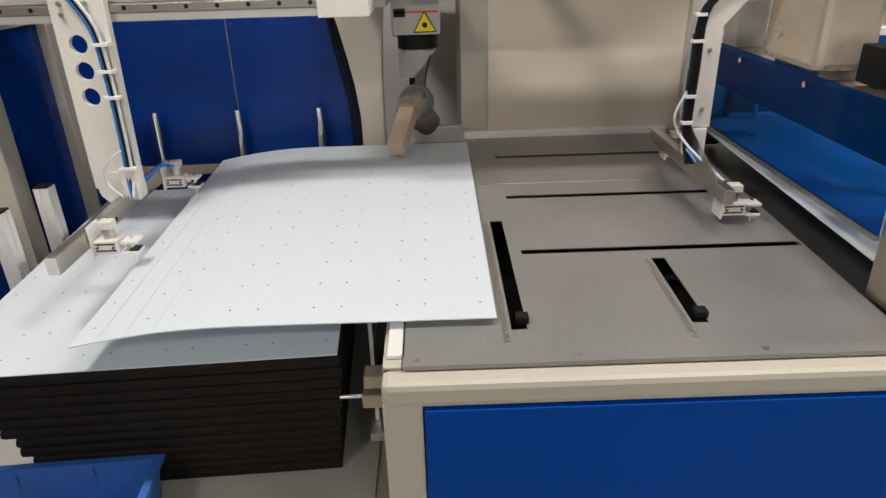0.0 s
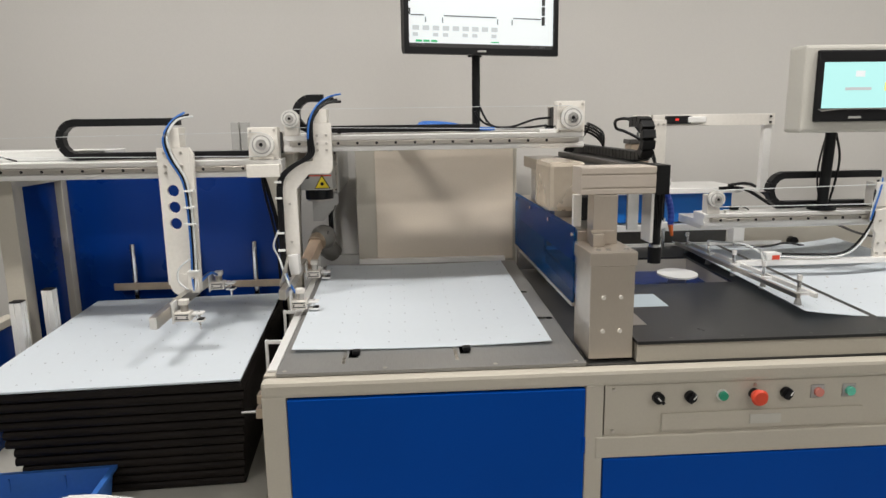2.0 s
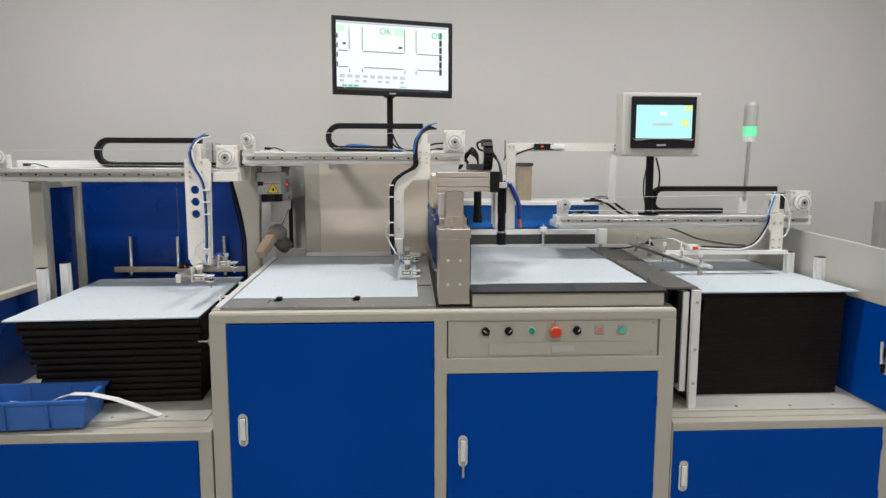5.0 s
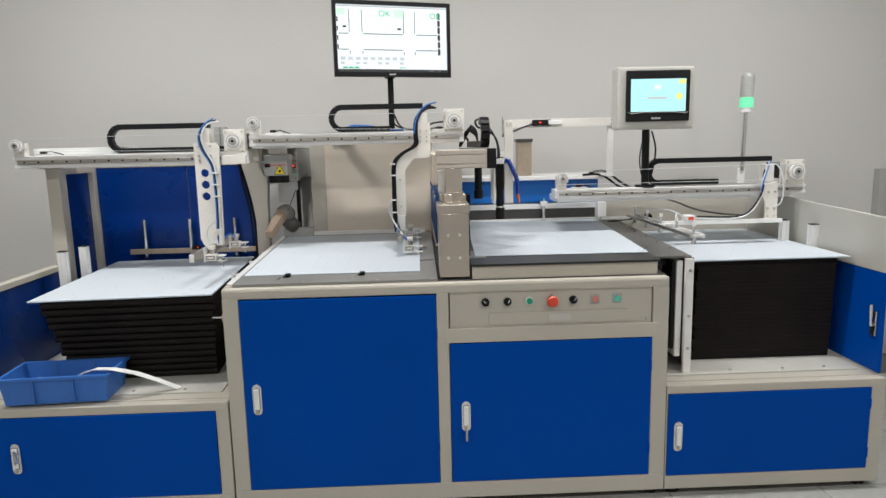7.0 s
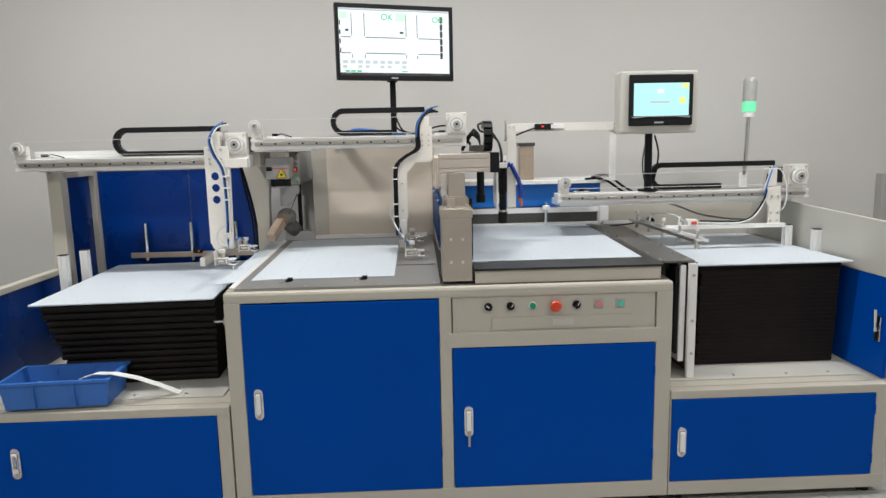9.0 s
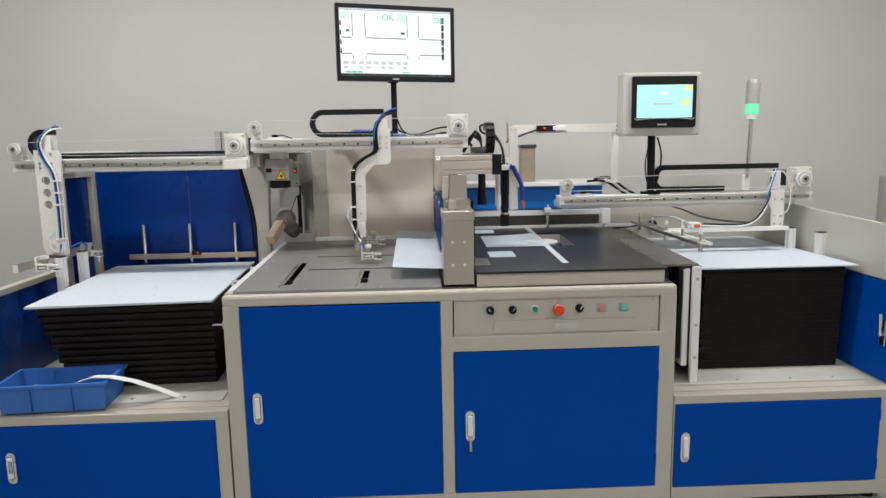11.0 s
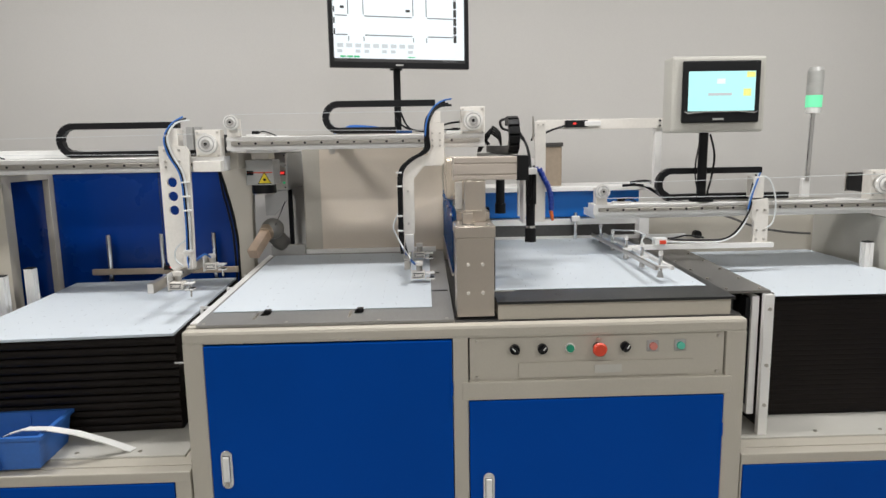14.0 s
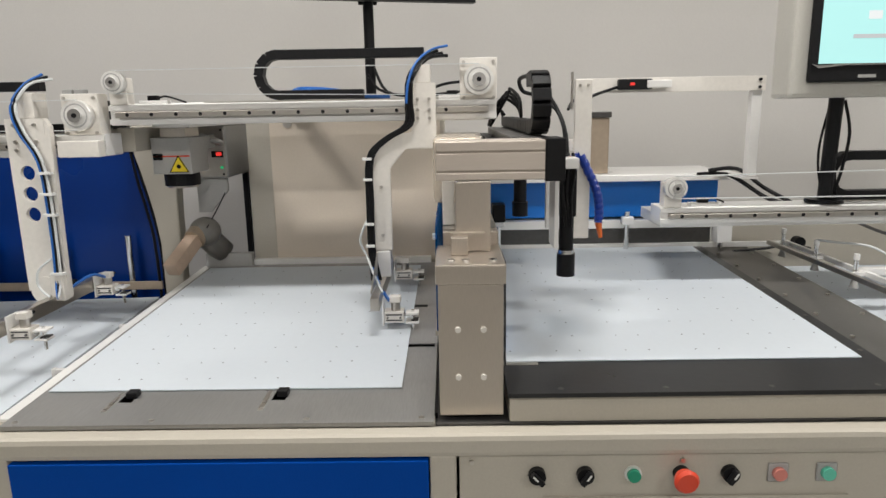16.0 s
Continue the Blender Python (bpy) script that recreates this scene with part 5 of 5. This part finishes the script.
def holed_plate(x0, x1, z0, z1, y0, y1, holes, r, taper=0.0, shift=0.0):
    """An upright plate with round holes through it, its foot narrowed to a rounded end."""
    bm = bmesh.new()
    n = 24
    rows = [z1]
    for h in holes:
        rows += [h + r * 1.41, h - r * 1.41]
    rows.append(z0)

    def rim(x, z, y):
        return bm.verts.new((x, y, z))
    for a, b in zip(rows[:-1], rows[1:]):
        mid = (a + b) / 2
        hole = [h for h in holes if abs(h - mid) < 1e-4]
        def edge(z):
            k = max(0.0, (z1 - z) / (z1 - z0))
            return x0 + taper * k, x1 - taper * k * 0.4
        (la, ra), (lb, rb) = edge(a), edge(b)
        if not hole:
            prism(bm, [(la, a), (ra, a), (rb, b), (lb, b)], y0, y1, "y")
            continue
        cx, cz = (la + ra + lb + rb) / 4 - shift, mid
        outer = []
        for k in range(n):
            t = 2 * math.pi * k / n
            half = (ra - la + rb - lb) / 4
            corner = math.atan2((a - b) / 2, half)
            for q in (corner, math.pi - corner, math.pi + corner, 2 * math.pi - corner):
                if abs(t - q) < math.pi / n:
                    t = q
            c, s = math.cos(t), math.sin(t)
            m = min(half / max(abs(c), 1e-6), (a - b) / 2 / max(abs(s), 1e-6))
            outer.append((cx + shift + c * m, cz + s * m))
        inner = [(cx + r * math.cos(2 * math.pi * k / n), cz + r * math.sin(2 * math.pi * k / n)) for k in range(n)]
        of, ob_, inf, inb = ([bm.verts.new((p[0], y, p[1])) for p in l] for l, y in ((outer, y0), (outer, y1), (inner, y0), (inner, y1)))
        for k in range(n):
            j = (k + 1) % n
            bm.faces.new((of[k], of[j], inf[j], inf[k]))
            bm.faces.new((ob_[j], ob_[k], inb[k], inb[j]))
            bm.faces.new((of[j], of[k], ob_[k], ob_[j]))
            bm.faces.new((inf[k], inf[j], inb[j], inb[k]))
    bmesh.ops.remove_doubles(bm, verts=bm.verts, dist=0.0004)
    return bm


part("arm_plate", holed_plate(-0.047, 0.047, 0.975, 1.40, 0.588, 0.60, (1.27, 1.219, 1.168), 0.018, 0.0, 0.008), PLATE, A1)
part("arm_flange", prism(bmesh.new(), [(0.048, 1.40), (0.060, 1.38), (0.052, 0.98), (0.042, 0.98)], 0.588, 0.605, "y"), PLATE, A1)
part("carriage_block", B(-0.045, 0.045, 0.6015, 0.6075, 1.315, 1.39, bev=0.002), STEEL, A1)
part("rounded_foot", R((-0.005, 0.586, 0.975), (-0.005, 0.602, 0.975), 0.036, 24), PLATE, A1)
part("chain_bracket", B(-0.02, 0.02, 0.601, 0.66, 1.40, 1.46, bev=0.002), PLATE, A1)
part("wrist", B(0.015, 0.05, 0.575, 0.615, 0.95, 1.02, bev=0.004), PLATE, A1)
bar = part("gripper_bar", B(0.006, 0.026, 0.27, 0.83, 0.928, 0.962, bev=0.002), STEEL, A1, "long aluminium gripper bar")
part("end_cap", B(0.007, 0.025, 0.2665, 0.27, 0.930, 0.960), ALU, bar)
gripper(A1, 0.031, 0.40, 0.905)
gripper(A1, 0.031, 0.77, 0.905)
for k in range(3):
    part("air_hose", tube(bmesh.new(), [(0.03 + 0.012 * k, 0.64, 1.505 - 0.006 * k), (0.0 + 0.006 * k, 0.61, 1.48), (-0.022 + 0.006 * k, 0.582, 1.43), (-0.01 + 0.007 * k, 0.578, 1.37), (0.026 + 0.006 * k, 0.578, 1.30), (0.034 + 0.006 * k, 0.578, 1.2), (0.034 + 0.006 * k, 0.578, 1.08), (0.03 + 0.006 * k, 0.578, 1.0), (0.04, 0.56, 0.96)], 0.0034), (TUBEBLUE, BLACK, TUBEWHITE)[k], A1)
part("air_hose", tube(bmesh.new(), [(0.03, 0.575, 1.06), (-0.005, 0.57, 1.03), (-0.01, 0.57, 0.99), (0.02, 0.56, 0.965)], 0.003), TUBEWHITE, A1)
part("air_hose", tube(bmesh.new(), [(0.04, 0.6, 0.97), (0.05, 0.7, 0.985), (0.055, 0.76, 0.965)], 0.004), TUBEBLUE, A1)
for z in (1.27, 1.219, 1.168, 1.02):
    part("cable_tie", B(0.024, 0.056, 0.570, 0.586, z - 0.003, z + 0.003), WHITE, A1)
screws(A1, [(x, 0.587, z) for x in (-0.025, 0.025) for z in (1.325, 1.345, 1.385)], "y", 0.0045)

# arm over the work table
A2 = thing("sheet_puller", (0.0, 0.62, 1.3), "pale bent arm plate with black cables and small grippers", "sheet puller")
part("arm_plate", prism(bmesh.new(), [(-0.03, 1.468), (0.03, 1.468), (0.03, 1.325), (0.02, 1.312), (-0.045, 1.312), (-0.085, 1.265), (-0.085, 1.06), (-0.132, 1.06), (-0.132, 1.29), (-0.085, 1.345), (-0.03, 1.352)], 0.608, 0.622, "y", 0.002), PLATE, A2)
part("carriage_block", B(-0.03, 0.03, 0.6225, 0.6275, 1.38, 1.44, bev=0.001), STEEL, A2)
part("chain_bracket", B(-0.018, 0.018, 0.612, 0.68, 1.4685, 1.51, bev=0.002), PLATE, A2)
part("wrist", B(-0.125, -0.09, 0.605, 0.65, 0.9925, 1.0595, bev=0.003), ALU, A2)
bar = part("gripper_bar", B(-0.122, -0.102, 0.41, 0.87, 0.962, 0.992, bev=0.002), STEEL, A2, "short aluminium gripper bar")
part("bar_gusset", prism(bmesh.new(), [(0.64, 1.06), (0.66, 1.0), (0.66, 0.9925), (0.445, 0.9925), (0.445, 1.0), (0.60, 1.06)], -0.1245, -0.1225, "x"), STEEL, A2)
gripper(A2, -0.097, 0.48, 0.908)
gripper(A2, -0.097, 0.83, 0.922)
for k in range(3):
    part("air_hose", tube(bmesh.new(), [(0.035 + 0.012 * k, 0.66, 1.545 - 0.006 * k), (0.0 + 0.006 * k, 0.63, 1.525), (-0.035 + 0.006 * k, 0.60, 1.48), (-0.04 + 0.006 * k, 0.598, 1.42), (-0.045 + 0.008 * k, 0.598, 1.37), (-0.10 + 0.006 * k, 0.598, 1.335), (-0.138 + 0.006 * k, 0.598, 1.29), (-0.142 + 0.006 * k, 0.598, 1.18), (-0.142 + 0.006 * k, 0.60, 1.06), (-0.135 + 0.01 * k, 0.58, 0.99)], 0.0042), (BLACK, BLACK, BLACK)[k], A2)
part("air_hose", tube(bmesh.new(), [(0.06, 0.655, 1.556), (0.02, 0.635, 1.545), (-0.015, 0.61, 1.515), (-0.034, 0.593, 1.47), (-0.04, 0.592, 1.42)], 0.003), TUBEBLUE, A2)
part("air_hose", tube(bmesh.new(), [(-0.145, 0.60, 1.14), (-0.165, 0.60, 1.09), (-0.15, 0.60, 1.05), (-0.13, 0.55, 1.02), (-0.10, 0.47, 0.99)], 0.003), TUBEWHITE, A2)
part("air_hose", tube(bmesh.new(), [(-0.135, 0.59, 1.02), (-0.11, 0.53, 0.985), (-0.085, 0.47, 0.97)], 0.004), TUBEBLUE, A2)
for z in (1.29, 1.24, 1.13, 1.075):
    part("cable_tie", B(-0.15, -0.128, 0.59, 0.607, z - 0.003, z + 0.003), WHITE, A2)
screws(A2, [(x, 0.607, z) for x in (-0.014, 0.014) for z in (1.385, 1.405, 1.43)] + [(-0.108, 0.607, z) for z in (1.10, 1.22)], "y", 0.004)

# arm over the inspection plate, with its suction frame
A3 = thing("suction_lifter", (0.0, 0.6, 1.1), "pale carriage with a long arm and open suction frame", "sheet puller")
part("arm_plate", prism(bmesh.new(), [(-0.032, 1.16), (0.032, 1.17), (0.036, 1.12), (0.036, 0.99), (-0.02, 0.99), (-0.02, 1.08), (-0.032, 1.10)], 0.59, 0.604, "y", 0.002), PLATE, A3)
part("carriage_block", B(-0.03, 0.03, 0.6045, 0.6175, 1.115, 1.15, bev=0.001), STEEL, A3)
part("chain_bracket", B(-0.02, 0.02, 0.605, 0.66, 1.17, 1.25, bev=0.002), PLATE, A3)
arm = part("long_arm", B(-0.50, 0.055, 0.575, 0.60, 0.985, 1.003, bev=0.002), ALU, A3)
fr_ = part("suction_frame", B(-0.535, -0.525, 0.18, 0.98, 0.985, 0.997), STEEL, A3, "open steel suction frame")
part("frame_strip", B(-0.485, -0.475, 0.18, 0.98, 0.985, 0.997), ALU, fr_)
for k in range(5):
    part("frame_rung", B(-0.5245, -0.4855, 0.20 + 0.185 * k, 0.21 + 0.185 * k, 0.987, 0.995), ALU, fr_)
for k in range(5):
    y = 0.22 + 0.18 * k
    cpn = part("suction_cup", R((-0.505, y, 0.955), (-0.505, y, 0.975), 0.011, 16, 0.006), GREYBOX, A3)
    part("cup_stem", R((-0.505, y, 0.975), (-0.505, y, 1.03), 0.0055, 10), CHROME, cpn)
    part("cup_nut", R((-0.505, y, 1.025), (-0.505, y, 1.04), 0.007, 6), ALU, cpn)
part("valve", B(-0.40, -0.355, 0.565, 0.605, 1.0035, 1.03, bev=0.003), WHITE, A3)
part("valve_mark", B(-0.385, -0.36, 0.5635, 0.5648, 1.008, 1.022), REDB, A3)
part("air_hose", tube(bmesh.new(), [(-0.355, 0.58, 1.015), (-0.25, 0.575, 1.01), (-0.15, 0.575, 1.012), (-0.09, 0.575, 1.04), (-0.05, 0.58, 1.10), (-0.045, 0.585, 1.16), (-0.02, 0.60, 1.22), (0.01, 0.63, 1.26)], 0.003), TUBEWHITE, A3)
part("air_hose", tube(bmesh.new(), [(0.0, 0.62, 1.25), (0.03, 0.60, 1.245), (0.05, 0.59, 1.20), (0.058, 0.585, 1.14), (0.05, 0.585, 1.08), (0.03, 0.586, 1.06)], 0.003), TUBEWHITE, A3)
part("air_hose", tube(bmesh.new(), [(-0.05, 0.58, 1.13), (-0.035, 0.58, 1.19), (-0.01, 0.60, 1.235), (0.015, 0.63, 1.262)], 0.003), TUBEBLUE, A3)
part("air_hose", tube(bmesh.new(), [(-0.33, 0.60, 1.02), (-0.22, 0.60, 1.015), (-0.12, 0.595, 1.02), (-0.07, 0.585, 1.07), (-0.04, 0.58, 1.14), (-0.03, 0.60, 1.2), (0.0, 0.63, 1.255)], 0.004), BLACK, A3)
part("air_hose", tube(bmesh.new(), [(-0.40, 0.59, 1.02), (-0.45, 0.62, 1.05), (-0.49, 0.70, 1.045), (-0.505, 0.76, 1.04)], 0.003), TUBEWHITE, A3)
part("air_hose", tube(bmesh.new(), [(-0.40, 0.58, 1.02), (-0.46, 0.50, 1.05), (-0.50, 0.42, 1.045), (-0.505, 0.40, 1.04)], 0.003), TUBEWHITE, A3)
screws(A3, [(x, 0.589, z) for x in (-0.01, 0.02) for z in (1.015, 1.05, 1.125)], "y", 0.0045)


# ---- drag chains of the three axes ----
def drag_chain(y, z_low, z_top, fixed, length, label, pitch=0.026):
    c = thing("cable_chain", (0, y, z_low), label, "cable chain", "cable chains")
    r = (z_top - z_low) / 2
    n = int(length / pitch)
    first = None
    links = []
    for k in range(n):
        if first is None:
            bm = box(bmesh.new(), -pitch * 0.545, pitch * 0.545, -0.016, 0.016, -0.0115, 0.0115, 0.002)
            first = part("chain_link", bm, BLACK)
            first.parent = c
            o = first
        else:
            o = new("chain_link", first.data)
            o.parent = c
        links.append(o)
    return dict(links=links, r=r, fixed=fixed, pitch=pitch, n=n, zero=z_low)


def chain_pose(c, k, end):
    """Where link k lies when the chain's upper end is at x = end: along the tray, round the bend, back along the top."""
    s = (k + 0.5) * c["pitch"]
    total, r, f = c["n"] * c["pitch"], c["r"], c["fixed"]
    low = (total - math.pi * r - (end - f)) / 2
    low = max(low, 0.0)
    bend = f - low
    if s < low:
        return pose(f - s, 0, 0)
    if s < low + math.pi * r:
        a = (s - low) / r
        return pose(bend - r * math.sin(a), 0, r - r * math.cos(a), 0, math.degrees(a), 0)
    return pose(bend + (s - low - math.pi * r), 0, 2 * r, 0, 180, 0)


C1 = drag_chain(0.68, 1.374, 1.478, -0.12, 1.03, "black plastic drag chain lying on the output axis")
C2 = drag_chain(0.70, 1.447, 1.545, 0.60, 0.74, "black plastic drag chain lying on the table axis")
C3 = drag_chain(0.70, 1.172, 1.272, 2.12, 0.98, "black plastic drag chain lying on the input axis")

# ---- floor ----
fl_ = tagged(part("floor", B(WEST, EAST, SOUTH, NORTH, -0.1, -0.006), GROUT), "grey tiled workshop floor", "floor", kind="structure")
tile = None
TS = 0.6
for i in range(-7, 9):
    for j in range(-8, 3):
        x0, y0 = i * TS - 0.13, j * TS + 0.02
        x1, y1 = min(x0 + TS - 0.003, EAST), min(y0 + TS - 0.003, NORTH - 0.001)
        if x0 < WEST or x1 - x0 < 0.5 or y0 < SOUTH or y1 - y0 < 0.5:
            continue
        if tile is None:
            tile = part("tile", B(-TS / 2 + 0.0015, TS / 2 - 0.0015, -TS / 2 + 0.0015, TS / 2 - 0.0015, -0.0058, 0.0), FLOOR)
            o = tile
        else:
            o = new("tile", tile.data)
        o.parent = fl_
        o.location = (x0 + TS / 2, y0 + TS / 2, 0)


def motions():
    a1 = [(0, -0.592), (0.2, -0.71), (0.4, -0.83), (0.55, -0.88), (0.8, -0.89), (1.0, -0.882), (1.2, -0.85), (1.5, -0.695), (1.8, -0.47), (2.0, -0.347), (2.2, -0.26), (2.5, -0.207), (3.0, -0.203),
          (7.6, -0.201), (8.2, -0.175), (8.6, -0.165), (9.0, -0.165), (9.2, -0.18), (9.6, -0.34), (10.05, -0.592), (10.4, -0.77), (10.7, -0.87), (10.9, -0.88), (11.1, -0.86), (11.3, -0.79), (11.5, -0.68), (11.7, -0.56), (12.0, -0.365), (12.2, -0.265), (12.5, -0.203), (13.0, -0.203), (16.0, -0.204)]
    a2 = [(0, 0.755), (0.4, 0.74), (0.6, 0.69), (0.8, 0.61), (1.0, 0.51), (1.2, 0.405), (1.5, 0.245), (1.8, 0.135), (2.0, 0.10), (2.2, 0.098), (2.35, 0.105), (2.5, 0.132), (2.75, 0.27), (3.0, 0.44), (3.25, 0.62), (3.5, 0.741), (3.75, 0.752), (4.5, 0.752),
          (7.0, 0.750), (9.0, 0.748), (10.5, 0.75), (10.7, 0.71), (11.0, 0.56), (11.3, 0.42), (11.5, 0.33), (11.7, 0.20), (11.9, 0.125), (12.1, 0.095), (12.3, 0.085), (12.5, 0.08), (12.7, 0.11), (13.0, 0.33), (13.25, 0.55), (13.5, 0.693), (13.75, 0.745), (14.0, 0.75), (16.0, 0.754)]
    a3 = [(0, 2.318), (1.3, 2.318), (1.5, 2.28), (1.75, 2.12), (2.0, 1.932), (2.25, 1.77), (2.5, 1.626), (2.7, 1.50), (2.9, 1.45), (3.2, 1.45), (3.35, 1.56), (3.5, 1.694), (3.75, 1.90), (4.0, 2.11), (4.25, 2.25), (4.5, 2.325), (4.7, 2.32), (9.0, 2.319), (11.6, 2.318), (11.8, 2.25), (12.0, 2.09), (12.25, 1.87), (12.5, 1.691), (12.7, 1.55), (12.9, 1.46), (13.1, 1.45), (13.25, 1.48), (13.5, 1.614), (13.75, 1.79), (14.0, 1.96), (14.25, 2.13), (14.5, 2.253), (14.75, 2.315), (16.0, 2.318)]
    for arm_, rows, y, z in ((A1, a1, 0.6, 1.3), (A2, a2, 0.62, 1.3), (A3, a3, 0.6, 1.1)):
        walk(arm_, [(t, pose(x, y, z)) for t, x in rows])
    for chain, rows, off in ((C1, a1, 0.0), (C2, a2, 0.0), (C3, a3, 0.05)):
        for k, link in enumerate(chain["links"]):
            walk(link, [(t, chain_pose(chain, k, x + off)) for t, x in rows])

    def glide(sheet_, rows, bends):
        """Rows of seconds, corner x, y, z, turn about the sheet's middle and rise to the back; bends of seconds, sag, lift and droop."""
        out = []
        for t, x, y, z, turn, up in rows:
            m = pose(x + SW / 2, y + SD / 2, z + SD / 2 * math.sin(radians(up)), 0, 0, turn) @ pose(0, 0, 0, up, 0, 0) @ pose(-SW / 2, -SD / 2, 0)
            out.append((t, m))
        walk(sheet_, out)
        for k, strip in enumerate([c for c in sheet_.children if c.name.startswith("sheet_strip")]):
            walk(strip, [(t, strip_pose(k, sag, lift, droop)) for t, sag, lift, droop in bends])
    ty, py, up = 0.158, 0.160, TILT_UP
    tz, pz = 0.8885, 0.9365
    glide(SHEET_A, [(0, -0.50, ty - 0.03, 0.898, 0, up), (0.27, -0.64, ty - 0.025, 0.893, 0.8, up), (0.4, -0.72, ty - 0.02, 0.858, 2, 0.3), (0.6, -0.775, ty - 0.015, 0.832, 3, 0), (0.8, -0.785, ty - 0.015, 0.822, 3.2, 0), (1.0, -0.785, ty - 0.015, 0.8195, 3.2, 0), (16.0, -0.785, ty - 0.015, 0.8195, 3.2, 0)],
          [(0, 0.0, 0.0, 0.03), (0.3, 0.004, 0.0, 0.02), (0.6, 0.008, 0.006, 0), (0.9, 0, 0, 0), (16, 0, 0, 0)])
    glide(SHEET_B, [(0, 0.80, py, pz, 0, up), (0.4, 0.77, py, pz, 0, up), (0.6, 0.715, py, pz, 0, up), (0.8, 0.645, ty, 0.937, 0, up), (1.0, 0.56, ty, 0.935, 0, up), (1.2, 0.435, ty, 0.93, 0, up), (1.5, 0.235, ty, 0.925, 0, up), (1.8, 0.09, ty, 0.918, 0, up), (2.0, 0.05, ty, 0.897, 0, up), (2.2, 0.045, ty, tz, 0, up),
                    (7.2, 0.043, ty, tz, 0, up), (7.6, 0.005, ty, tz, 0, up), (8.2, -0.055, ty, tz, 0, up), (9.0, -0.065, ty, tz, 0, up), (9.2, -0.08, ty, tz, 0, up), (9.6, -0.24, ty, 0.89, 0, up), (10.05, -0.50, ty - 0.03, 0.898, 0, up), (10.32, -0.64, ty - 0.025, 0.893, 0.8, up), (10.45, -0.72, ty - 0.02, 0.861, 2, 0.3), (10.7, -0.78, ty - 0.015, 0.832, 3, 0), (10.95, -0.785, ty - 0.015, 0.8225, 3.2, 0), (16.0, -0.785, ty - 0.015, 0.8225, 3.2, 0)],
          [(0, 0, 0, 0), (0.5, 0, 0, 0), (0.9, 0.015, 0.0, 0), (1.2, 0.05, 0, 0), (1.5, 0.065, 0, 0), (1.8, 0.055, 0, 0), (2.0, 0.014, 0, 0), (2.2, 0, 0, 0), (7.4, 0, 0, 0), (8.2, 0, 0, 0.012), (9.1, 0, 0, 0.014), (9.6, 0, 0, 0.0), (10.05, 0, 0.0, 0.03), (10.35, 0.004, 0.0, 0.012), (10.65, 0.008, 0.006, 0), (10.95, 0, 0, 0), (16, 0, 0, 0)])
    glide(SHEET_C, [(0, 1.772, 0.2, 0.892, 0, 0), (1.2, 1.772, 0.2, 0.892, 0, 0), (1.4, 1.765, 0.19, 0.945, 0, 1)] + [(t, x - 0.52, 0.185 if t < 1.9 else py, 0.955 if t < 2.8 else 0.941, 0, up) for t, x in a3 if 1.5 <= t <= 2.9]
          + [(3.1, 0.91, py, pz, 0, up), (6.2, 0.91, py, pz, 0, up), (6.5, 0.92, py, pz, 10, up), (6.8, 0.97, 0.17, 0.9375, 23, up), (7.0, 0.95, 0.165, 0.9375, -2, up), (7.2, 0.955, 0.165, 0.9375, -26, up), (7.4, 0.95, 0.17, 0.9375, -3, up), (7.6, 0.95, 0.17, 0.9375, 15, up), (7.8, 0.92, py, pz, 3, up), (8.0, 0.90, py, pz, 0, up), (9.2, 0.895, py, pz, 0, up), (9.7, 0.84, py, pz, 0, up), (10.05, 0.80, py, pz, 0, up), (10.5, 0.77, py, pz, 0, up), (10.7, 0.72, py, pz, 0, up), (11.0, 0.60, ty, 0.935, 0, up), (11.3, 0.425, ty, 0.93, 0, up), (11.5, 0.325, ty, 0.925, 0, up), (11.7, 0.165, ty, 0.92, 0, up), (11.9, 0.085, ty, 0.91, 0, up), (12.05, 0.055, ty, 0.897, 0, up), (12.25, 0.045, ty, tz, 0, up), (16.0, 0.043, ty, tz, 0, up)],
          [(0, 0, 0, 0), (1.2, 0, 0, 0), (1.4, 0, 0.03, 0), (1.7, 0.05, 0.0, 0), (2.0, 0.055, 0.0, 0), (2.5, 0.03, 0.0, 0), (2.8, 0.008, 0, 0), (3.1, 0, 0, 0), (10.5, 0, 0, 0), (10.9, 0.015, 0, 0), (11.2, 0.05, 0, 0), (11.5, 0.065, 0, 0), (11.8, 0.055, 0, 0), (12.05, 0.014, 0, 0), (12.25, 0, 0, 0), (16, 0, 0, 0)])
    glide(SHEET_D, [(0, 1.773, 0.2, 0.889, 0, 0), (11.4, 1.773, 0.2, 0.889, 0, 0), (11.6, 1.765, 0.19, 0.945, 0, 1)] + [(t, x - 0.52, 0.185 if t < 12.2 else py, 0.955 if t < 12.8 else 0.941, 0, up) for t, x in a3 if 11.8 <= t <= 12.9]
          + [(13.1, 0.905, py, pz, 0, up), (16.0, 0.905, py, pz, 0, up)],
          [(0, 0, 0, 0), (11.4, 0, 0, 0), (11.6, 0, 0.03, 0), (11.9, 0.05, 0.0, 0), (12.2, 0.055, 0.0, 0), (12.6, 0.03, 0.0, 0), (12.9, 0.008, 0, 0), (13.1, 0, 0, 0), (16, 0, 0, 0)])


motions()
